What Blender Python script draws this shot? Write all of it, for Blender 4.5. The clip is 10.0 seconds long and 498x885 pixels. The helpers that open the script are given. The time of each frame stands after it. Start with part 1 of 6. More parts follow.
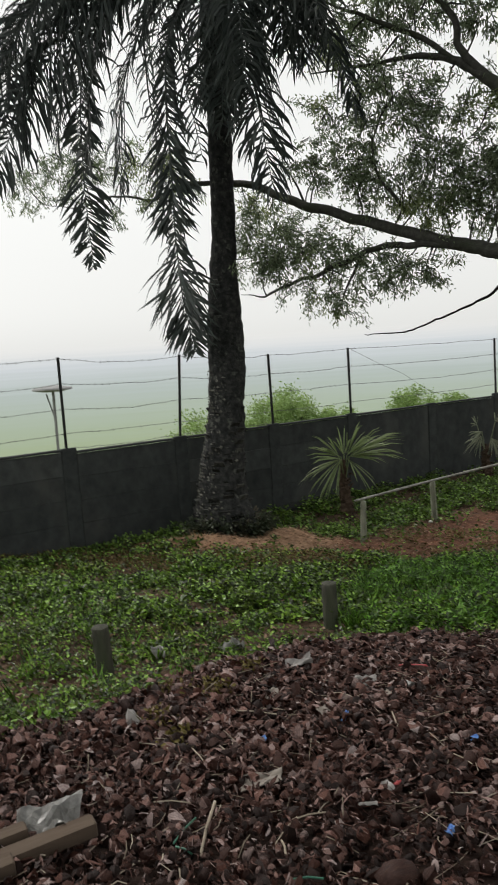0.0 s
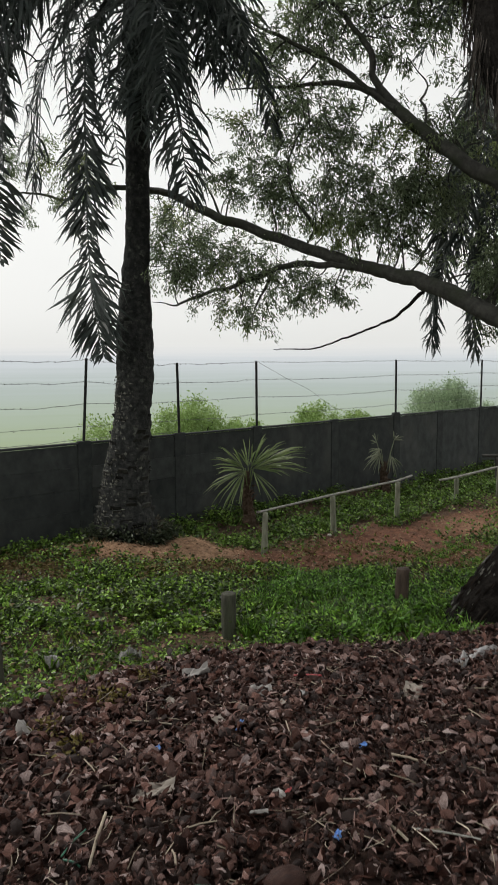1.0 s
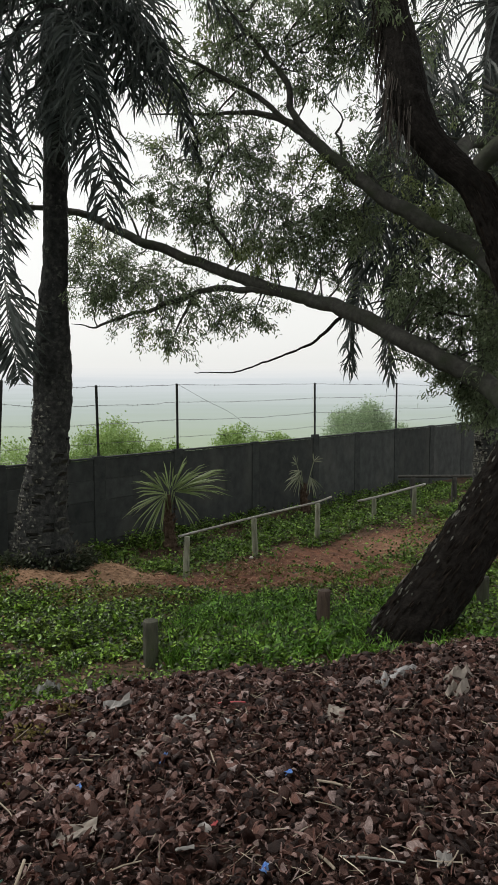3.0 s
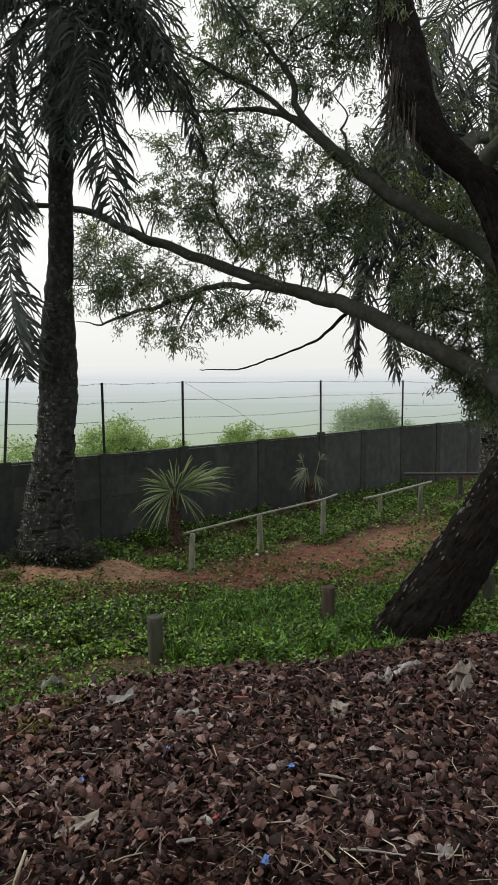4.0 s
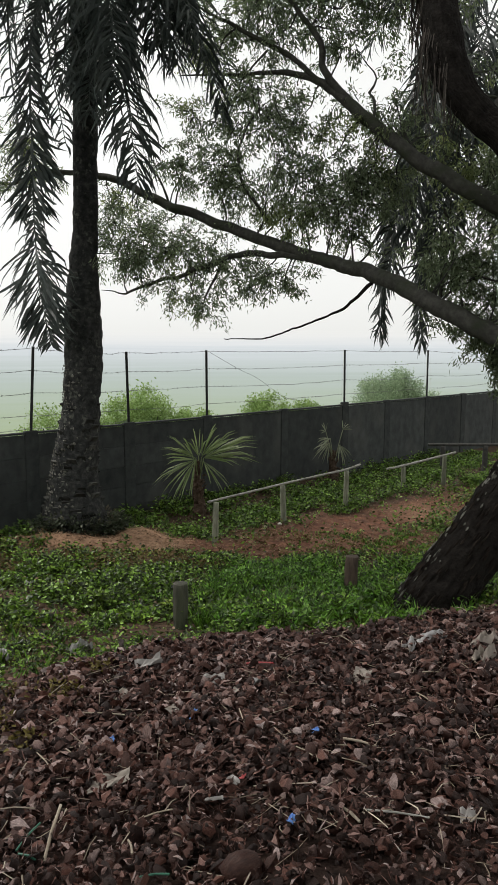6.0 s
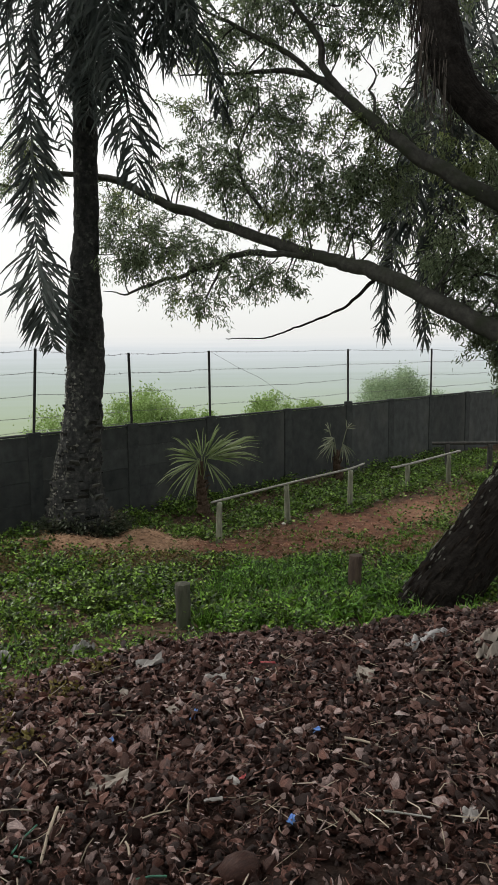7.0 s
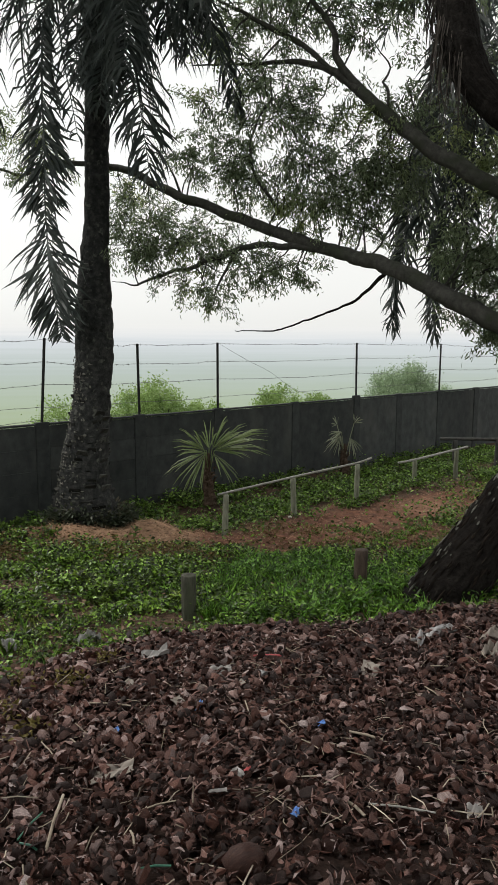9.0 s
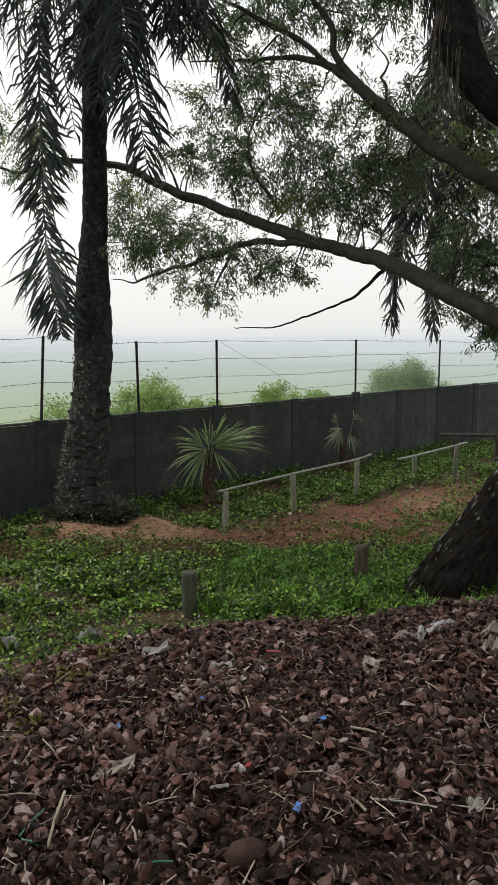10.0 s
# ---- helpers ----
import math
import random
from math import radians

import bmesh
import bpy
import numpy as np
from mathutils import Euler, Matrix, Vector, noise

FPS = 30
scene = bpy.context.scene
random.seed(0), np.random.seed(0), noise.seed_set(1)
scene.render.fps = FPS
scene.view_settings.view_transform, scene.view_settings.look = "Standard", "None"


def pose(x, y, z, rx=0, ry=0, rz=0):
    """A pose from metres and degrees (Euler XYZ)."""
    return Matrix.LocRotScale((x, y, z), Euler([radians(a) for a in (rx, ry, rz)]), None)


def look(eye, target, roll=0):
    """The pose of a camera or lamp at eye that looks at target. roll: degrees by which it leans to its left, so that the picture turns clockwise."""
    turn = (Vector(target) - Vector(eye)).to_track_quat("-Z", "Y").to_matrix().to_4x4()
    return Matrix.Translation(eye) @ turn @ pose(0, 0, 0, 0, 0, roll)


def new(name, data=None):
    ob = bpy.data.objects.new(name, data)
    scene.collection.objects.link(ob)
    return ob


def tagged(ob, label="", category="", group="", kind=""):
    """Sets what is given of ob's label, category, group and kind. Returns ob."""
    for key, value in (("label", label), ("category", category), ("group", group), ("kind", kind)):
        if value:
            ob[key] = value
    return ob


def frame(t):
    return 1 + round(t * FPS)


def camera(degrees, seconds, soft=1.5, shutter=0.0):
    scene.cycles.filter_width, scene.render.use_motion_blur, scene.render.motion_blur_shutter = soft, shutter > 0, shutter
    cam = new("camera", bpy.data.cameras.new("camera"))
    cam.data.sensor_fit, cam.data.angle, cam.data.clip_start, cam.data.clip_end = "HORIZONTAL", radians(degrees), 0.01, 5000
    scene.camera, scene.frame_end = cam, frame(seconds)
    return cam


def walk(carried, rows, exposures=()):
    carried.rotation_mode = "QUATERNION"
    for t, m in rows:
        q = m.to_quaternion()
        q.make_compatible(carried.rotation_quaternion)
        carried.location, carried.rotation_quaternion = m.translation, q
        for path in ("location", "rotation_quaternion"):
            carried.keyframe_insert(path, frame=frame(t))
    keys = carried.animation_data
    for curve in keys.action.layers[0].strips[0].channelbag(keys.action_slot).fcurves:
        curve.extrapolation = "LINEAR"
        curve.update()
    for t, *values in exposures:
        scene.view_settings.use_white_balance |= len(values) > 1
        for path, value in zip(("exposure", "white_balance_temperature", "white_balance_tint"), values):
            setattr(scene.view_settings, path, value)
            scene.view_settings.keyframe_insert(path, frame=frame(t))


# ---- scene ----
cam = camera(37.5, 10.0, shutter=0.5)
PATH = [
    (0, (0.167, -0.092, 3.531), (-0.241, 1.85, 3.28), -3.6),
    (0.3, (0.124, -0.107, 3.531), (-0.245, 1.839, 3.257), -1.9),
    (0.5, (0.143, -0.08, 3.521), (-0.238, 1.867, 3.266), -1.2),
    (0.7, (0.126, -0.049, 3.512), (-0.146, 1.92, 3.294), 0.3),
    (0.8, (0.139, -0.064, 3.513), (-0.057, 1.914, 3.291), 0.4),
    (1, (0.163, -0.119, 3.536), (0.011, 1.861, 3.303), -0.3),
    (1.2, (0.132, -0.131, 3.524), (-0.05, 1.844, 3.264), -1.6),
    (1.5, (0.156, -0.101, 3.517), (-0.025, 1.872, 3.24), -1.1),
    (1.7, (0.126, -0.133, 3.51), (-0.088, 1.835, 3.223), -1.0),
    (2, (0.14, -0.082, 3.509), (-0.097, 1.881, 3.213), 0.1),
    (2.2, (0.161, -0.064, 3.507), (0.006, 1.913, 3.248), -0.2),
    (2.4, (0.178, -0.093, 3.512), (0.125, 1.896, 3.312), 0.0),
    (2.5, (0.174, -0.095, 3.521), (0.19, 1.895, 3.329), 0.5),
    (2.7, (0.148, -0.114, 3.558), (0.216, 1.877, 3.386), 0.1),
    (3.8, (0.162, -0.101, 3.566), (0.211, 1.889, 3.374), -0.4),
    (4, (0.173, -0.114, 3.542), (0.219, 1.877, 3.362), -0.1),
    (4.5, (0.173, -0.107, 3.541), (0.191, 1.881, 3.325), 0.1),
    (5, (0.17, -0.114, 3.541), (0.18, 1.876, 3.342), -0.2),
    (5.2, (0.142, -0.118, 3.536), (0.143, 1.87, 3.324), -0.1),
    (5.5, (0.163, -0.103, 3.533), (0.146, 1.882, 3.288), -0.2),
    (5.7, (0.144, -0.135, 3.547), (0.13, 1.848, 3.292), 0.1),
    (6.8, (0.164, -0.122, 3.536), (0.14, 1.86, 3.267), -0.3),
    (7, (0.179, -0.104, 3.524), (0.151, 1.878, 3.264), -0.5),
    (7.5, (0.191, -0.108, 3.525), (0.181, 1.876, 3.271), -1.2),
    (8, (0.186, -0.111, 3.526), (0.181, 1.873, 3.274), -0.8),
    (8.5, (0.168, -0.095, 3.521), (0.116, 1.884, 3.239), 0.2),
    (9, (0.166, -0.099, 3.524), (0.12, 1.881, 3.244), 0.3),
    (9.5, (0.169, -0.096, 3.519), (0.133, 1.884, 3.236), -0.1),
    (10, (0.166, -0.096, 3.517), (0.121, 1.882, 3.23), -0.0),
]
walk(cam, [(t, look(eye, target, roll)) for t, eye, target, roll in PATH],
     exposures=((0, -0.02), (2.0, 0.02), (3.0, 0.09), (10, 0.12)))

# ---- light and sky ----
SUN_ELEV, SUN_ROT = radians(48), radians(295)
world = bpy.data.worlds.new("overcast_sky")
scene.world = world
world.use_nodes = True
wn, wl = world.node_tree.nodes, world.node_tree.links
sky = wn.new("ShaderNodeTexSky")
sky.sky_type, sky.sun_disc = "NISHITA", False
sky.sun_elevation, sky.sun_rotation, sky.dust_density = SUN_ELEV, SUN_ROT, 4.0
grey = wn.new("ShaderNodeHueSaturation")
grey.inputs["Saturation"].default_value = 0.12
cloud = wn.new("ShaderNodeMix")
cloud.data_type = "RGBA"
cloud.inputs["Factor"].default_value = 0.72
cloud.inputs["B"].default_value = (8.55, 8.6, 8.35, 1)
wl.new(sky.outputs["Color"], grey.inputs["Color"])
wl.new(grey.outputs["Color"], cloud.inputs["A"])
wl.new(cloud.outputs["Result"], wn["Background"].inputs["Color"])
wn["Background"].inputs["Strength"].default_value = 0.123
sun = new("sun", bpy.data.lights.new("sun", "SUN"))
sun.data.energy, sun.data.angle, sun.data.color = 1.8, radians(14), (1.0, 0.96, 0.9)
sun.matrix_world = look((0, 0, 0), (-math.sin(SUN_ROT) * math.cos(SUN_ELEV), -math.cos(SUN_ROT) * math.cos(SUN_ELEV), -math.sin(SUN_ELEV)))

rng = np.random.default_rng(7)


# ---- materials ----
def material(name, colours, rough=0.85, scale=8.0, detail=6.0, bump=0.0, bump_scale=40.0, island=0.0, through_light=0.0,
             spec=0.3, stretch=(1, 1, 1), stain=None, stain_scale=1.3, stain_at=(0.45, 0.65), obj_var=0.0, fade=0.1, space="Object"):
    """Colours run along a fine noise; stain: a second colour in larger blotches; island: spread of brightness piece by piece."""
    m = bpy.data.materials.new(name)
    m.use_nodes = True
    n, l = m.node_tree.nodes, m.node_tree.links
    b = n["Principled BSDF"]
    b.inputs["Roughness"].default_value = rough
    b.inputs["Specular IOR Level"].default_value = spec
    co = n.new("ShaderNodeTexCoord")
    mp = n.new("ShaderNodeMapping")
    mp.inputs["Scale"].default_value = stretch
    l.new(co.outputs[space], mp.inputs["Vector"])
    nz = n.new("ShaderNodeTexNoise")
    nz.inputs["Scale"].default_value, nz.inputs["Detail"].default_value = scale, detail
    nz.inputs["Roughness"].default_value = 0.62
    l.new(mp.outputs["Vector"], nz.inputs["Vector"])
    ramp = n.new("ShaderNodeValToRGB")
    ramp.color_ramp.elements[0].position, ramp.color_ramp.elements[1].position = 0.3, 0.72
    while len(ramp.color_ramp.elements) < len(colours):
        ramp.color_ramp.elements.new(0.3 + 0.42 * (len(ramp.color_ramp.elements) - 1) / (len(colours) - 1))
    for e, c in zip(sorted(ramp.color_ramp.elements, key=lambda q: q.position), colours):
        e.color = (*c, 1)
    l.new(nz.outputs["Fac"], ramp.inputs["Fac"])
    out = ramp.outputs["Color"]
    if stain:
        n2 = n.new("ShaderNodeTexNoise")
        n2.inputs["Scale"].default_value, n2.inputs["Detail"].default_value = stain_scale, 5.0
        l.new(mp.outputs["Vector"], n2.inputs["Vector"])
        mr = n.new("ShaderNodeMapRange")
        mr.inputs["From Min"].default_value, mr.inputs["From Max"].default_value = stain_at
        l.new(n2.outputs["Fac"], mr.inputs["Value"])
        mx = n.new("ShaderNodeMix")
        mx.data_type = "RGBA"
        l.new(mr.outputs["Result"], mx.inputs["Factor"])
        l.new(out, mx.inputs["A"])
        mx.inputs["B"].default_value = (*stain, 1)
        out = mx.outputs["Result"]
    if island or obj_var:
        src = n.new("ShaderNodeNewGeometry").outputs["Random Per Island"] if island else n.new("ShaderNodeObjectInfo").outputs["Random"]
        mr = n.new("ShaderNodeMapRange")
        amount = island or obj_var
        low, high, power = amount if isinstance(amount, tuple) else (1 - amount, 1 + amount, 1.0)
        amount = min(0.6, high - 1)
        mr.inputs["To Min"].default_value, mr.inputs["To Max"].default_value = low, high
        curve = n.new("ShaderNodeMath")
        curve.operation = "POWER"
        curve.inputs[1].default_value = power
        l.new(src, curve.inputs[0])
        l.new(curve.outputs["Value"], mr.inputs["Value"])
        hs = n.new("ShaderNodeHueSaturation")
        l.new(mr.outputs["Result"], hs.inputs["Value"])
        sat = n.new("ShaderNodeMath")
        sat.operation = "MULTIPLY_ADD"
        sat.inputs[1].default_value, sat.inputs[2].default_value = (-fade, 1.15) if power != 1.0 else (-0.5 * amount, 1 + 0.25 * amount)
        l.new(curve.outputs["Value"], sat.inputs[0])
        l.new(sat.outputs["Value"], hs.inputs["Saturation"])
        l.new(out, hs.inputs["Color"])
        out = hs.outputs["Color"]
    l.new(out, b.inputs["Base Color"])
    if bump:
        nb = n.new("ShaderNodeTexNoise")
        nb.inputs["Scale"].default_value, nb.inputs["Detail"].default_value = bump_scale, 5.0
        l.new(mp.outputs["Vector"], nb.inputs["Vector"])
        bp = n.new("ShaderNodeBump")
        bp.inputs["Strength"].default_value, bp.inputs["Distance"].default_value = bump, 0.02
        l.new(nb.outputs["Fac"], bp.inputs["Height"])
        l.new(bp.outputs["Normal"], b.inputs["Normal"])
    if through_light:
        tr = n.new("ShaderNodeBsdfTranslucent")
        l.new(out, tr.inputs["Color"])
        ms = n.new("ShaderNodeMixShader")
        ms.inputs["Fac"].default_value = through_light
        l.new(b.outputs["BSDF"], ms.inputs[1])
        l.new(tr.outputs["BSDF"], ms.inputs[2])
        l.new(ms.outputs["Shader"], n["Material Output"].inputs["Surface"])
    return m




def husk_material(name, joined, low, high, power, fade):
    """Fibrous husk: streaks along each piece by its own grain, a tone of its own for every piece, paler ones greyer."""
    m = bpy.data.materials.new(name)
    m.use_nodes = True
    n, l = m.node_tree.nodes, m.node_tree.links
    b = n["Principled BSDF"]
    b.inputs["Roughness"].default_value, b.inputs["Specular IOR Level"].default_value = 0.6, 0.25
    at = n.new("ShaderNodeAttribute")
    at.attribute_name = "grain"
    rand = n.new("ShaderNodeNewGeometry").outputs["Random Per Island"] if joined else n.new("ShaderNodeObjectInfo").outputs["Random"]
    far = n.new("ShaderNodeVectorMath")
    far.operation = "SCALE"
    far.inputs[0].default_value = (37.0, 91.0, 53.0)
    l.new(rand, far.inputs["Scale"])
    mp = n.new("ShaderNodeMapping")
    mp.inputs["Scale"].default_value = (2.4, 19.0, 12.0)
    l.new(at.outputs["Vector"], mp.inputs["Vector"])
    l.new(far.outputs["Vector"], mp.inputs["Location"])
    streak = n.new("ShaderNodeTexNoise")
    streak.inputs["Scale"].default_value, streak.inputs["Detail"].default_value, streak.inputs["Roughness"].default_value = 1.0, 6.0, 0.7
    l.new(mp.outputs["Vector"], streak.inputs["Vector"])
    r = n.new("ShaderNodeValToRGB")
    stops = ((0.26, (0.0125, 0.0042, 0.0027)), (0.5, (0.043, 0.0155, 0.0103)), (0.78, (0.098, 0.053, 0.038)))
    r.color_ramp.elements.new(0.5)
    for e, (at_share, c) in zip(sorted(r.color_ramp.elements, key=lambda q: q.position), stops):
        e.position, e.color = at_share, (*c, 1)
    l.new(streak.outputs["Fac"], r.inputs["Fac"])
    curve = n.new("ShaderNodeMath")
    curve.operation = "POWER"
    curve.inputs[1].default_value = power
    l.new(rand, curve.inputs[0])
    mr = n.new("ShaderNodeMapRange")
    mr.inputs["To Min"].default_value, mr.inputs["To Max"].default_value = low, high
    l.new(curve.outputs["Value"], mr.inputs["Value"])
    sat = n.new("ShaderNodeMath")
    sat.operation = "MULTIPLY_ADD"
    sat.inputs[1].default_value, sat.inputs[2].default_value = -fade, 1.15
    l.new(curve.outputs["Value"], sat.inputs[0])
    hs = n.new("ShaderNodeHueSaturation")
    l.new(mr.outputs["Result"], hs.inputs["Value"])
    l.new(sat.outputs["Value"], hs.inputs["Saturation"])
    l.new(r.outputs["Color"], hs.inputs["Color"])
    l.new(hs.outputs["Color"], b.inputs["Base Color"])
    bp = n.new("ShaderNodeBump")
    bp.inputs["Strength"].default_value, bp.inputs["Distance"].default_value = 0.6, 0.01
    l.new(streak.outputs["Fac"], bp.inputs["Height"])
    l.new(bp.outputs["Normal"], b.inputs["Normal"])
    return m


M_HUSK = husk_material("coconut_husk", True, 0.24, 4.2, 3.6, 0.74)
M_HUSKPIECE = husk_material("coconut_husk_piece", False, 0.22, 3.3, 3.8, 0.76)
M_CHIP = husk_material("pale_husk_chip", True, 0.6, 7.0, 2.5, 0.86)
M_FIBRE = material("dry_fibre", [(0.02, 0.017, 0.014), (0.08, 0.066, 0.055)], 0.85, 12, island=0.4)
M_STRAW = material("bleached_straw", [(0.17, 0.135, 0.1), (0.36, 0.31, 0.24)], 0.8, 14, island=0.45)
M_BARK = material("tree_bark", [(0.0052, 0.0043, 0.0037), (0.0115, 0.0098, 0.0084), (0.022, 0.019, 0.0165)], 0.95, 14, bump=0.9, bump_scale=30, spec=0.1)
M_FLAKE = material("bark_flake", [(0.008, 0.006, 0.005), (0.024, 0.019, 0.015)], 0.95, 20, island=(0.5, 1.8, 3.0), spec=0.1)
# lichen that also paints light onto the bright side of both trunks
M_LIT_LICHEN = material("lit_side_lichen", [(0.06, 0.06, 0.05), (0.19, 0.185, 0.16)], 0.95, 30, island=0.55, spec=0.1)
M_SCAR = material("old_leaf_scar", [(0.016, 0.0162, 0.0155), (0.062, 0.062, 0.056)], 0.95, 12, bump=0.6, bump_scale=40, island=(0.4, 2.4, 1.8), spec=0.12)
M_DRYWEED = material("withered_weed", [(0.06, 0.04, 0.018), (0.17, 0.125, 0.05)], 0.7, 4, island=0.5, through_light=0.2, spec=0.15)
M_LIMB = material("limb_bark", [(0.034, 0.034, 0.030), (0.085, 0.083, 0.073)], 0.95, 14, bump=0.6, bump_scale=40, spec=0.15, stain=(0.04, 0.047, 0.03), stain_scale=3)
M_PALMBARK = material("palm_bark", [(0.014, 0.0145, 0.0145), (0.034, 0.035, 0.034), (0.075, 0.075, 0.07)], 0.95, 11, bump=0.9, bump_scale=30, stain=(0.1, 0.103, 0.09), stain_scale=9, stain_at=(0.6, 0.68), spec=0.12)
M_LEAF = material("tree_leaf", [(0.1, 0.135, 0.075), (0.2, 0.25, 0.135)], 0.5, 3, island=0.45, through_light=0.6, stain=(0.22, 0.27, 0.09), stain_scale=0.8, stain_at=(0.56, 0.7), spec=0.35)
M_FROND = material("palm_frond", [(0.032, 0.044, 0.042), (0.076, 0.09, 0.077)], 0.55, 4, island=0.5, through_light=0.28, spec=0.3)
M_DEADFROND = material("dry_frond", [(0.05, 0.045, 0.035), (0.12, 0.1, 0.075)], 0.85, 5, island=0.4, through_light=0.15)
M_HERB = material("ground_herb", [(0.038, 0.079, 0.0155), (0.142, 0.218, 0.042)], 0.4, 6.0, island=(0.17, 3.3, 2.7), through_light=0.25, stain=(0.12, 0.13, 0.03), stain_scale=0.9, stain_at=(0.58, 0.76), spec=0.42)
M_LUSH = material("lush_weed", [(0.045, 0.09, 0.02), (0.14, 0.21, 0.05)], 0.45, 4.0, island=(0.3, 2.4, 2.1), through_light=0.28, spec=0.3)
M_WEED = material("dark_weed", [(0.028, 0.042, 0.022), (0.085, 0.10, 0.06)], 0.5, 3, island=0.55, through_light=0.2, stain=(0.09, 0.075, 0.05), stain_scale=3, stain_at=(0.55, 0.7))
M_GRASS = material("grass_blade", [(0.04, 0.1, 0.018), (0.12, 0.21, 0.04)], 0.42, 5, island=(0.28, 2.7, 2.1), through_light=0.3, spec=0.34)
M_DRYGRASS = material("dry_grass_blade", [(0.17, 0.105, 0.06), (0.4, 0.275, 0.17)], 0.8, 5, island=0.5)
M_DRYLEAF = material("fallen_leaf", [(0.10, 0.06, 0.035), (0.22, 0.145, 0.09)], 0.8, 5, island=0.5)
M_FAN = material("fan_leaf", [(0.1, 0.15, 0.05), (0.26, 0.32, 0.14)], 0.38, 3, island=0.4, through_light=0.35, spec=0.4)
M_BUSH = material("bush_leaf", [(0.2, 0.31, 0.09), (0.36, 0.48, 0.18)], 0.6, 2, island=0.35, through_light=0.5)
# bush leaf again, greyed and paled: distance haze put into the colour
M_HAZEBUSH = material("hazed_bush_leaf", [(0.24, 0.33, 0.2), (0.38, 0.47, 0.3)], 0.7, 2, island=0.3, through_light=0.45)
M_WALL = material("dark_concrete", [(0.031, 0.035, 0.034), (0.06, 0.065, 0.063)], 0.9, 5, bump=0.25, bump_scale=45, stain=(0.088, 0.088, 0.08), stain_scale=1.2, stain_at=(0.54, 0.84), stretch=(1, 1, 0.75), obj_var=0.2, spec=0.2)
M_PILLAR = material("wall_pillar", [(0.028, 0.032, 0.031), (0.056, 0.061, 0.059)], 0.9, 6, bump=0.3, bump_scale=45, spec=0.2)
M_IRON = material("dark_iron", [(0.008, 0.009, 0.009), (0.022, 0.022, 0.02)], 0.7, 30, spec=0.3)
M_STEM = material("fibrous_stem", [(0.03, 0.02, 0.014), (0.1, 0.07, 0.05)], 0.95, 20, bump=0.6, bump_scale=50, spec=0.1)
M_MOSS = material("olive_moss", [(0.05, 0.042, 0.012), (0.15, 0.12, 0.035)], 0.8, 10, island=0.5, through_light=0.2, spec=0.15)
# mast grey is paled to carry the haze of its distance
M_MAST = material("hazed_metal", [(0.2, 0.2, 0.2), (0.32, 0.32, 0.31)], 0.6, 10)
M_WIRE = material("galvanised_wire", [(0.10, 0.10, 0.10), (0.2, 0.2, 0.19)], 0.6, 20, spec=0.4)
M_POST = material("weathered_post", [(0.024, 0.024, 0.018), (0.078, 0.074, 0.056)], 0.9, 18, bump=0.7, bump_scale=60, stretch=(1, 1, 0.2), stain=(0.05, 0.062, 0.033), stain_scale=3, obj_var=0.15)
M_DARKPOST = material("dark_post", [(0.04, 0.028, 0.021), (0.1, 0.072, 0.055)], 0.9, 18, bump=0.6, bump_scale=60, stretch=(1, 1, 0.2))
M_RAILPOST = material("pale_mossy_post", [(0.1, 0.105, 0.075), (0.26, 0.27, 0.2)], 0.9, 18, bump=0.6, bump_scale=60, stretch=(1, 1, 0.2), obj_var=0.15)
M_RAIL = material("grey_pole", [(0.15, 0.145, 0.13), (0.36, 0.35, 0.32)], 0.85, 12, bump=0.3, bump_scale=50)
M_DARKRAIL = material("old_dark_pole", [(0.03, 0.03, 0.028), (0.07, 0.066, 0.06)], 0.9, 12)
M_PLANK = material("sawn_timber", [(0.048, 0.032, 0.022), (0.12, 0.087, 0.06)], 0.85, 5, bump=0.4, bump_scale=30, stretch=(0.15, 1, 1), stain=(0.04, 0.028, 0.02), stain_scale=4)
M_PLASTIC = material("clear_plastic_bag", [(0.13, 0.128, 0.12), (0.34, 0.33, 0.31)], 0.3, 26, through_light=0.35, spec=0.6)
M_PAPER = material("white_paper", [(0.2, 0.19, 0.18), (0.38, 0.36, 0.34)], 0.7, 14)
M_FOIL = material("silver_wrapping", [(0.16, 0.155, 0.155), (0.38, 0.375, 0.37)], 0.3, 30, spec=0.6)
M_CARD = material("brown_card", [(0.15, 0.13, 0.11), (0.26, 0.23, 0.2)], 0.9, 14)
M_BLUE = material("blue_wrapper", [(0.03, 0.1, 0.36), (0.12, 0.25, 0.52)], 0.4, 40, spec=0.4)
M_RED = material("red_wrapper", [(0.4, 0.05, 0.06), (0.5, 0.12, 0.12)], 0.4, 30, spec=0.5)
M_GREEN = material("green_straw", [(0.015, 0.075, 0.05), (0.04, 0.14, 0.09)], 0.4, 30, spec=0.4)
M_STONE = material("pale_stone", [(0.4, 0.38, 0.34), (0.65, 0.62, 0.57)], 0.8, 20, bump=0.4)


